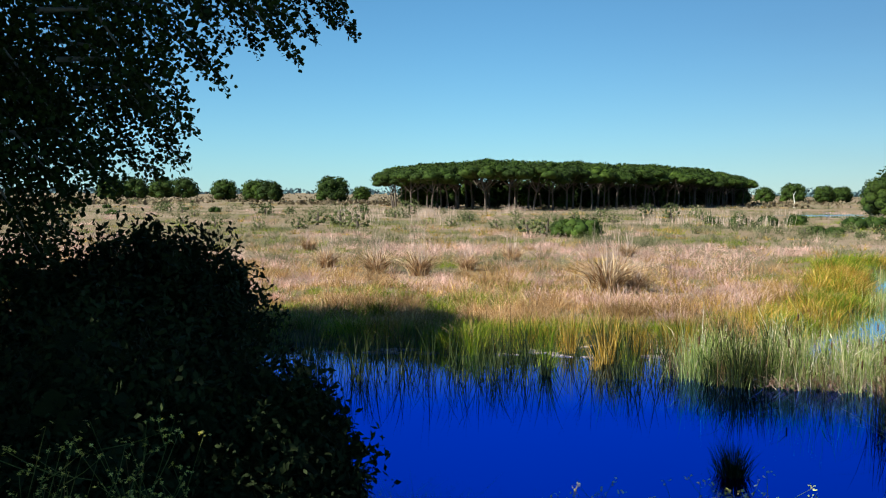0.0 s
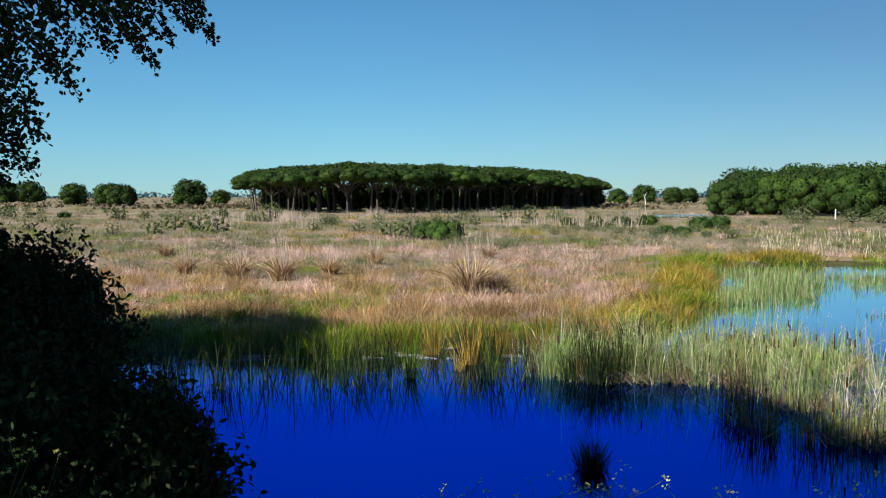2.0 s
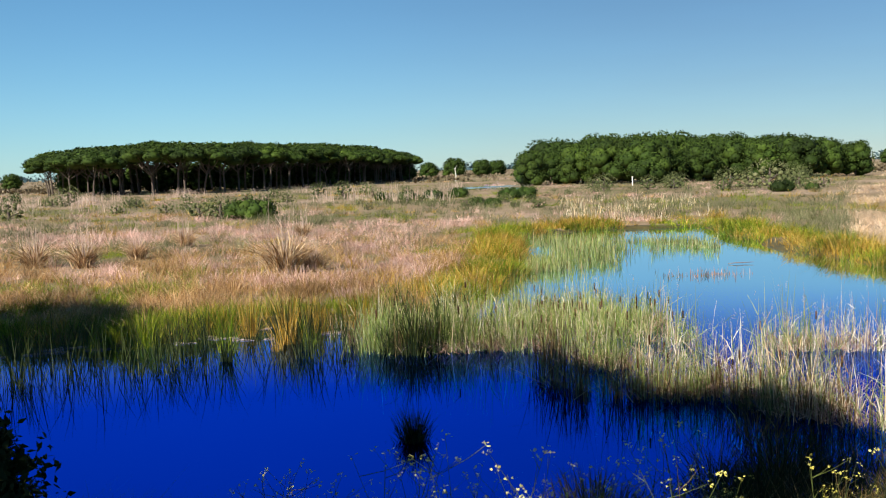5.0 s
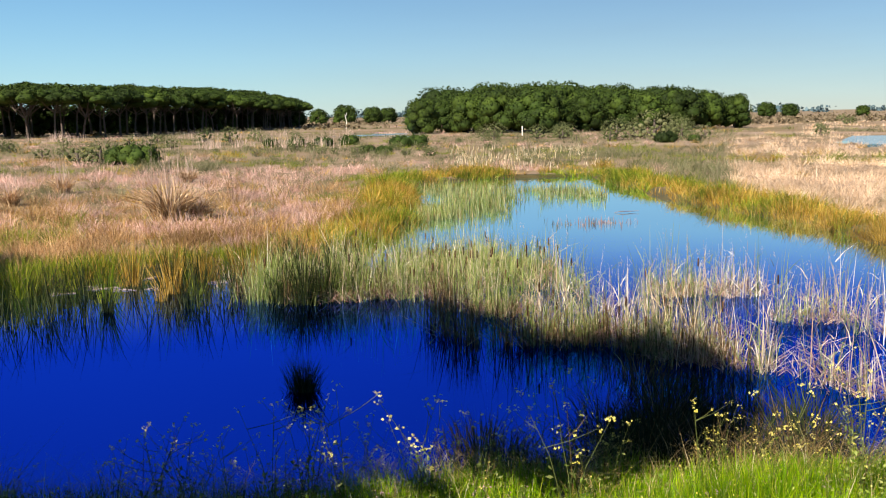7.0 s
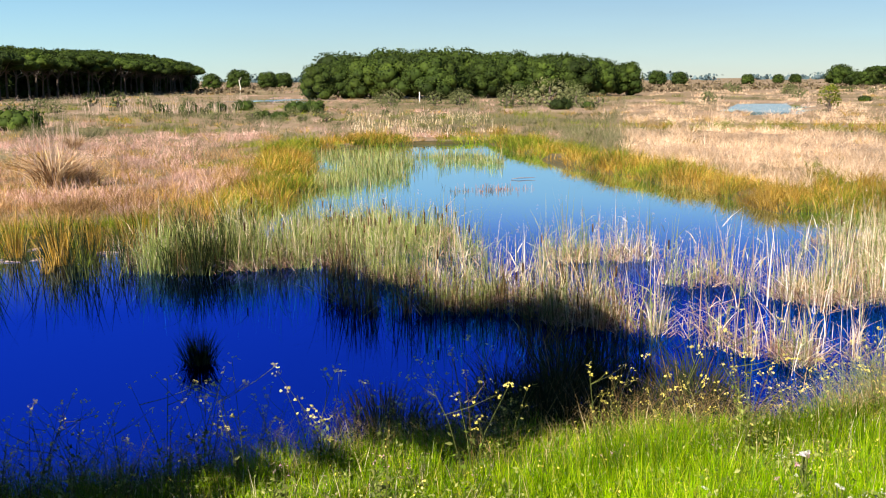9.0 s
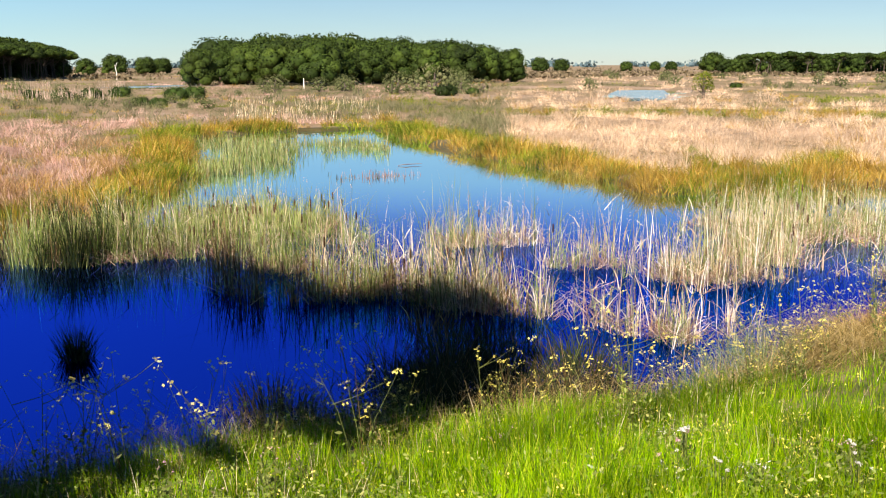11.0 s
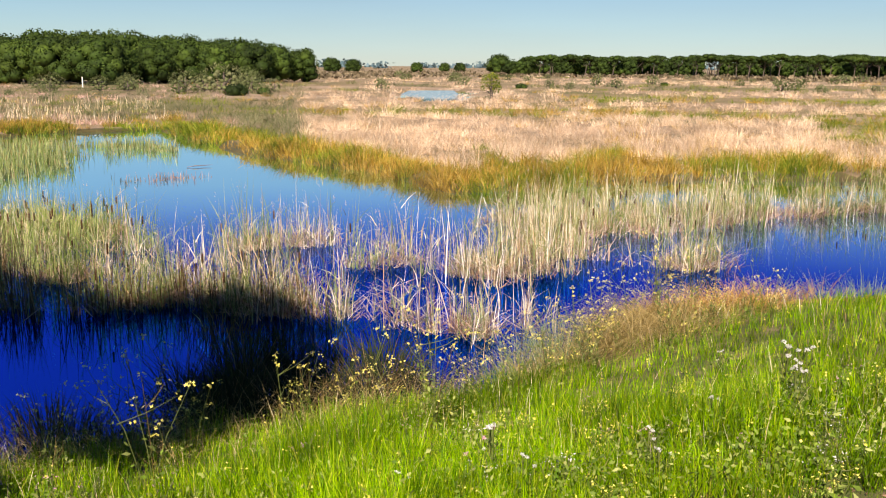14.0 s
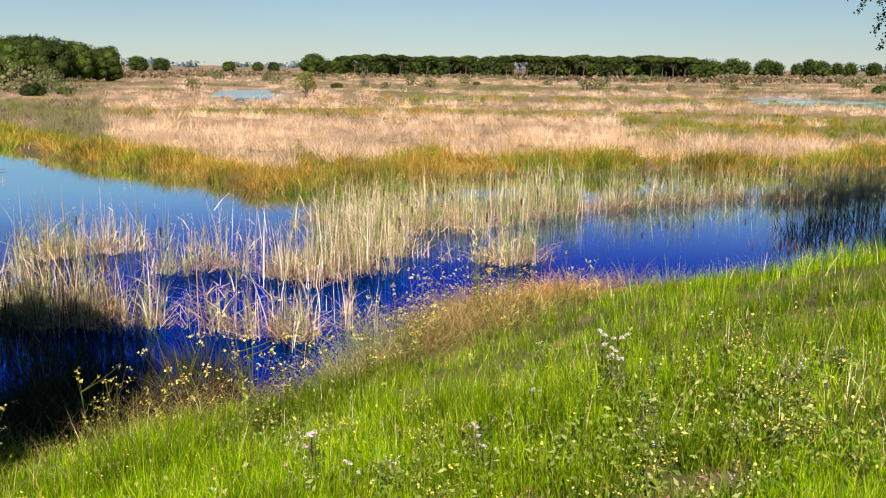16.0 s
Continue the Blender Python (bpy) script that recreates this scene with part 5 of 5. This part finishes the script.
def mustard_plant(seed, tall=0.9):
    """Leggy branching stems with small four-petalled clusters at the tips and coarse leaves low down."""
    gen = np.random.default_rng(seed)
    top = thing("mustard_plant", "wild mustard with small yellow flowers on the bank", "wildflower", "mustard plants")
    for k in range(4):
        a, lean, hh = gen.uniform(0, 2 * np.pi), gen.uniform(0.05, 0.55), tall * gen.uniform(0.5, 1.05)
        foot = gen.normal(size=3) * (0.03, 0.03, 0)
        e = np.array((math.cos(a) * lean * hh, math.sin(a) * lean * hh, hh))
        bend = foot * 0.5 + e * 0.5 + (-0.1 * e[0], -0.1 * e[1], 0.03)
        pieces, ends = [tube([foot, bend, e], (0.0034, 0.0026, 0.0013), 4)], [e]
        for i in range(2):
            f = gen.uniform(0.4, 0.85)
            u = foot * (1 - f) ** 2 + bend * 2 * f * (1 - f) + e * f * f
            w = u + np.array((gen.normal() * 0.16, gen.normal() * 0.16, gen.uniform(0.08, 0.24))) * tall
            pieces.append(tube([u, (u + w) / 2 + (0, 0, -0.012), w], (0.0028, 0.002, 0.0012), 4))
            ends.append(w)
        stem = part("stem", mesh_from("stem", *join(pieces), M_BROWNRUSH if k == 3 else M_STEM), top)
        heads = []
        for tip in ends:
            m = int(gen.integers(3, 8))
            heads.append(cards(tip + gen.normal(size=(m, 3)) * (0.017, 0.017, 0.012), 0.021 * gen.uniform(0.7, 1.1, m), PETALS, gen, np.array((0, -0.3, 1.0)), 0.6))
        part("flower_head", mesh_from("flower_head", *join(heads), M_YELLOW), stem)
        f = gen.uniform(0.02, 0.6, 16)[:, None]
        along = foot * (1 - f) ** 2 + bend * 2 * f * (1 - f) + e * f * f
        part("leaves", mesh_from("leaves", *cards(along + gen.normal(size=(16, 3)) * 0.015, gen.uniform(0.025, 0.075, 16) * (1.1 - f[:, 0]), BLADE_LEAF, gen), M_WEED if k < 2 else M_STEM), stem)
    return top


PETALS = np.array([(0.06, 0.06), (0.5, 0.2), (0.5, -0.2), (0.06, -0.06), (0.2, -0.5), (-0.2, -0.5), (-0.06, -0.06), (-0.5, -0.2), (-0.5, 0.2), (-0.06, 0.06), (-0.2, 0.5), (0.2, 0.5)])
mustards = [mustard_plant(500 + k) for k in range(4)]
gen = np.random.default_rng(91)
spots = []
for k in range(54):
    s = gen.uniform(0, 1)
    az, d = -4 - 50 * s + gen.normal() * 3, 6.4 + 1.6 * s + gen.normal() * 0.6
    spots.append((az, d))
for k in range(15):
    spots.append((gen.uniform(13, 27), gen.uniform(4.1, 5.4)))
for k in range(26):
    spots.append((gen.uniform(-68, -52), gen.uniform(8.5, 12)))
for u, v in ((8.2, 5.5), (7.9, 5.1), (9.1, 4.8), (7.5, 4.7), (8.2, 4.8), (8.6, 5.3), (7.9, 5.4), (9.4, 5.4), (7.1, 4.9), (9.8, 5.2), (10.4, 5.1), (8.8, 5.6)):
    spots.append((math.degrees(math.atan2(-u, v)), math.hypot(u, v)))
for az, d in spots:
    x, y = polar(az, d)
    if side(BANK, np.array([x]), np.array([y]))[0] > -0.15:
        place(mustards[int(gen.integers(4))], float(x), float(y), gen.uniform(0, 360), gen.uniform(0.55, 1.1), used)
def thistle(seed, petals, tall=0.42):
    """Spiny branching stem with round woolly heads."""
    gen = np.random.default_rng(seed)
    top = thing("thistle", "pale thistle with white woolly heads in the grass", "wildflower", "thistles")
    for k in range(4):
        a, lean, hh = gen.uniform(0, 2 * np.pi), gen.uniform(0.05, 0.45), tall * gen.uniform(0.55, 1)
        e = np.array((math.cos(a) * lean * hh, math.sin(a) * lean * hh, hh))
        stem = part("stem", mesh_from("stem", *tube([(0, 0, -0.05), e * 0.5 + (0, 0, 0.04), e], (0.006, 0.005, 0.003), 5), M_STEM), top)
        d = gen.normal(size=(46, 3))
        d /= np.linalg.norm(d, axis=1)[:, None]
        d[:, 2] = np.abs(d[:, 2]) - 0.2
        q = gen.uniform(0.006, 0.016)
        part("flower_head", mesh_from("flower_head", *cards(e + d * q, q * 1.1 * gen.uniform(0.6, 1.1, 46), BLADE_LEAF, gen, d, 0.5), petals), stem)
        f = gen.uniform(0.25, 0.97, 34)[:, None]
        part("leaves", mesh_from("leaves", *cards(e * f + gen.normal(size=(34, 3)) * 0.018, gen.uniform(0.03, 0.075, 34) * (1.25 - f[:, 0]), BLADE_LEAF, gen), M_STEM), stem)
    return top


thistles = [thistle(600 + k, m) for k, m in enumerate((M_WHITE, M_PINK))]
for az, d, k, s in ((-51.3, 4.6, 0, 1.0), (-50.9, 4.75, 1, 0.9), (-53, 4.3, 0, 0.7), (-67.6, 6.0, 0, 1.15), (-68.9, 6.1, 0, 1.05), (-68.2, 5.8, 0, 0.9), (-60, 4.6, 0, 0.7),
                    (-74, 7.4, 0, 0.7), (-57.8, 5.4, 1, 0.5), (-46, 4.5, 0, 0.6), (-65, 8, 0, 0.6)):
    x, y = polar(az, d)
    place(thistles[k], float(x), float(y), gen.uniform(0, 360), s, used)

spikes = [flower_plant(640 + k, "bugloss", "leafy flower spike with a pale pink head", "wildflower", "flower spikes", 0.42, M_PINK, 8, 2, 0.017, 90) for k in range(2)]
for az, d, s in ((-21.5, 5.6, 1.0), (-27.4, 5.5, 1.05), (-29, 5.9, 0.8), (-40.5, 5.9, 0.8), (-24, 5.3, 0.7), (-47, 6.3, 0.7), (-33, 5.6, 0.7), (-57, 6.4, 0.6)):
    x, y = polar(az, d)
    place(spikes[int(gen.integers(2))], float(x), float(y), gen.uniform(0, 360), s, used)

for x, y, s in ((4.2, 2.45, 0.75), (4.65, 2.3, 0.7), (6.05, 2.05, 0.8), (5.1, 2.05, 0.9), (5.45, 2.0, 0.8), (3.6, 2.9, 0.6), (3.8, 2.15, 0.6), (4.25, 1.6, 0.6), (4.2, 1.95, 0.55)):
    place((spikes + thistles[:1])[int(gen.integers(3))], x, y, gen.uniform(0, 360), s, used)

weeds = [flower_plant(660 + k, "leafy_weed", "low leafy weed with small %s flowers in the bank grass" % w, "weed", "bank weeds", 0.27, m, 5, 6, 0.015, 110, M_WEED) for k, (m, w) in enumerate(((M_YELLOW, "yellow"), (M_WHITE, "cream"), (M_YELLOW, "yellow")))]
for k in range(60):
    x, y = polar(gen.uniform(-80, -44), 3.5 + 3.6 * gen.uniform(0, 1) ** 1.5)
    if side(BANK, np.array([x]), np.array([y]))[0] > 0.2:
        place(weeds[int(gen.integers(3))], float(x), float(y), gen.uniform(0, 360), gen.uniform(0.6, 1.15), used)

# ---- scrub, dead wood and small things of the marsh ----
scrubs = [bushy_pine(700 + k, 1.9, 1.9, 18, 110, 0.09, M_SCRUB, "scrub_bush", "grey-green scrub bush on the marsh", "bush", "marsh scrub", 0.25, 0.0) for k in range(3)]
dark_scrub = [bushy_pine(710 + k, 1.15, 1.7, 17, 60, 0.13, M_PINE, "dark_scrub", "low dark-green bush on the marsh", "bush", "marsh scrub", 0.8) for k in range(2)]
for az, r, s in ((-6.2, 64, 0.8), (-5.0, 66, 0.7), (-11.8, 118, 0.8), (-13.2, 112, 0.9), (-14.6, 120, 0.75), (-31, 108, 0.8), (-35.5, 100, 1.1), (-36.5, 103, 0.9), (6.0, 80, 0.9), (7.4, 84, 0.8), (5.0, 76, 0.8),
                 (-37.6, 99, 1.4), (-28.5, 112, 0.9), (2.0, 118, 1.0), (-1.2, 96, 0.6), (-39, 108, 1.2)):
    x, y = polar(az, r)
    place(scrubs[int(gen.integers(3))], float(x), float(y), gen.uniform(0, 360), s, used)
for az, r, s in ((-7.3, 63, 0.9), (-8.2, 62, 0.95), (-38.3, 92, 0.8), (-39.9, 96, 0.5), (-22, 72, 0.5), (-21, 74, 0.5), (-17, 92, 0.7), (-18.5, 92, 0.7), (-20, 95, 0.75), (-15.5, 94, 0.6), (-23, 86, 0.8), (-24, 90, 0.8)):
    x, y = polar(az, r)
    place(dark_scrub[int(gen.integers(2))], float(x), float(y), gen.uniform(0, 360), s, used)
far_scrub = [bushy_pine(730 + k, 1.9, 1.9, 12, 20, 0.3, M_SCRUB, "scrub_bush", "grey-green scrub bush on the marsh", "bush", "marsh scrub", 0.35, 0.0) for k in range(2)]
far_dark = [bushy_pine(740 + k, 1.0, 1.9, 17, 22, 0.26, M_PINE, "dark_scrub", "low dark-green bush on the marsh", "bush", "marsh scrub", 0.8) for k in range(2)]
for k in range(170):
    az, r = gen.uniform(-92, 22), 116 + 170 * gen.uniform(0, 1) ** 1.3
    if (az > -46 and r > 118 and az < 4) or (-53 < az < -47 and r < 130):
        continue
    x, y = polar(az, r)
    kinds = far_scrub if gen.uniform() < 0.85 else far_dark
    place(kinds[int(gen.integers(2))], float(x), float(y), gen.uniform(0, 360), gen.uniform(0.35, 0.85), used)
for k in range(30):
    az, r = gen.uniform(-21, 16), gen.uniform(70, 135)
    if r > 118 and az < -8 and gen.uniform() < 0.5:
        continue
    x, y = polar(az, r)
    place(scrubs[int(gen.integers(3))], float(x), float(y), gen.uniform(0, 360), gen.uniform(0.22, 0.62), used)
for k in range(16):
    az, r = gen.uniform(-41, -27), gen.uniform(98, 118)
    x, y = polar(az, r)
    place(scrubs[int(gen.integers(3))], float(x), float(y), gen.uniform(0, 360), gen.uniform(0.4, 1.1), used)
for k in range(22):
    az, r = gen.uniform(-30, -11), gen.uniform(66, 104)
    x, y = polar(az, r)
    place(far_scrub[int(gen.integers(2))], float(x), float(y), gen.uniform(0, 360), gen.uniform(0.2, 0.42), used)
# tall pale stalks before the groves
az, r = rng.uniform(-20, 6, 420), rng.uniform(84, 140, 420)
x, y = polar(az, r)
ok = fractal(x, y, 9, 77) > 0.56
field("tall_dry_stalks", np.stack([x[ok], y[ok]], -1), 22, 0.5, 1.35, 0.022, 0.08, 0.2, M_PLUME, "tall pale dry stalks standing before the pines", seg=2)
young = bushy_pine(720, 2.5, 1.05, 17, 90, 0.11, M_SEDGE, "young_tree", "small bright-green young tree on the marsh", "tree", "marsh scrub", 0, 0.3)
place(young, 67.5, 51.0, 0, 1.0, used)

snag = thing("dead_trunk", "bleached bare dead trunk standing on the marsh", "dead tree", at=on_ground(73.5, 203.5))
part("trunk", mesh_from("trunk", *tube([(0, 0, -0.3), (0.1, 0, 1.4), (-0.1, 0.1, 2.6), (0.25, 0, 3.5)], (0.13, 0.10, 0.07, 0.04), 7), M_DEAD), snag)
part("branch", mesh_from("branch", *tube([(-0.05, 0, 2.5), (-0.35, 0, 3.1)], (0.06, 0.03), 5), M_DEAD), snag)
post = thing("marsh_post", "short white wooden post before the pines", "post", at=on_ground(61.5, 106))
part("shaft", mesh_from("shaft", *tube([(0, 0, -0.3), (0, 0, 1.25), (0, 0, 1.28)], (0.07, 0.065, 0.04), 8), M_DEAD), post)
stick = thing("floating_branch", "bare grey branch lying in the open water", "branch", at=(17.4, 23.9, 0.02))
part("limb", mesh_from("limb", *tube([(-0.35, 0.1, 0), (-0.1, 0.02, 0.03), (0.15, 0, 0.02), (0.4, -0.1, 0.03)], (0.010, 0.016, 0.013, 0.006), 6), M_POPLAR_BARK), stick)

# pale scum and broken bits afloat along the far shore
gen = np.random.default_rng(97)
for k in range(16):
    s = gen.uniform(0, 1)
    q = np.array((-1.6, 18.3)) * (1 - s) + np.array((3.4, 17.8)) * s + gen.normal(size=2) * (0.3, 0.35)
    bit = thing("floating_debris", "pale broken reed stems floating on the water", "debris", "floating debris", at=(q[0], q[1], 0.006))
    for i in range(5):
        a, u, v, c = gen.uniform(-0.5, 0.5), gen.normal() * 0.1, gen.normal() * 0.06, gen.uniform(0.06, 0.2)
        p = np.array((math.cos(a), math.sin(a), 0)) * c
        m = np.array((u, v, 0.0))
        part("reed_stem", mesh_from("reed_stem", *tube([m - p, m + (0, 0.01, 0.006), m + p], (0.006, 0.008, 0.004), 5), M_PLUME), bit)
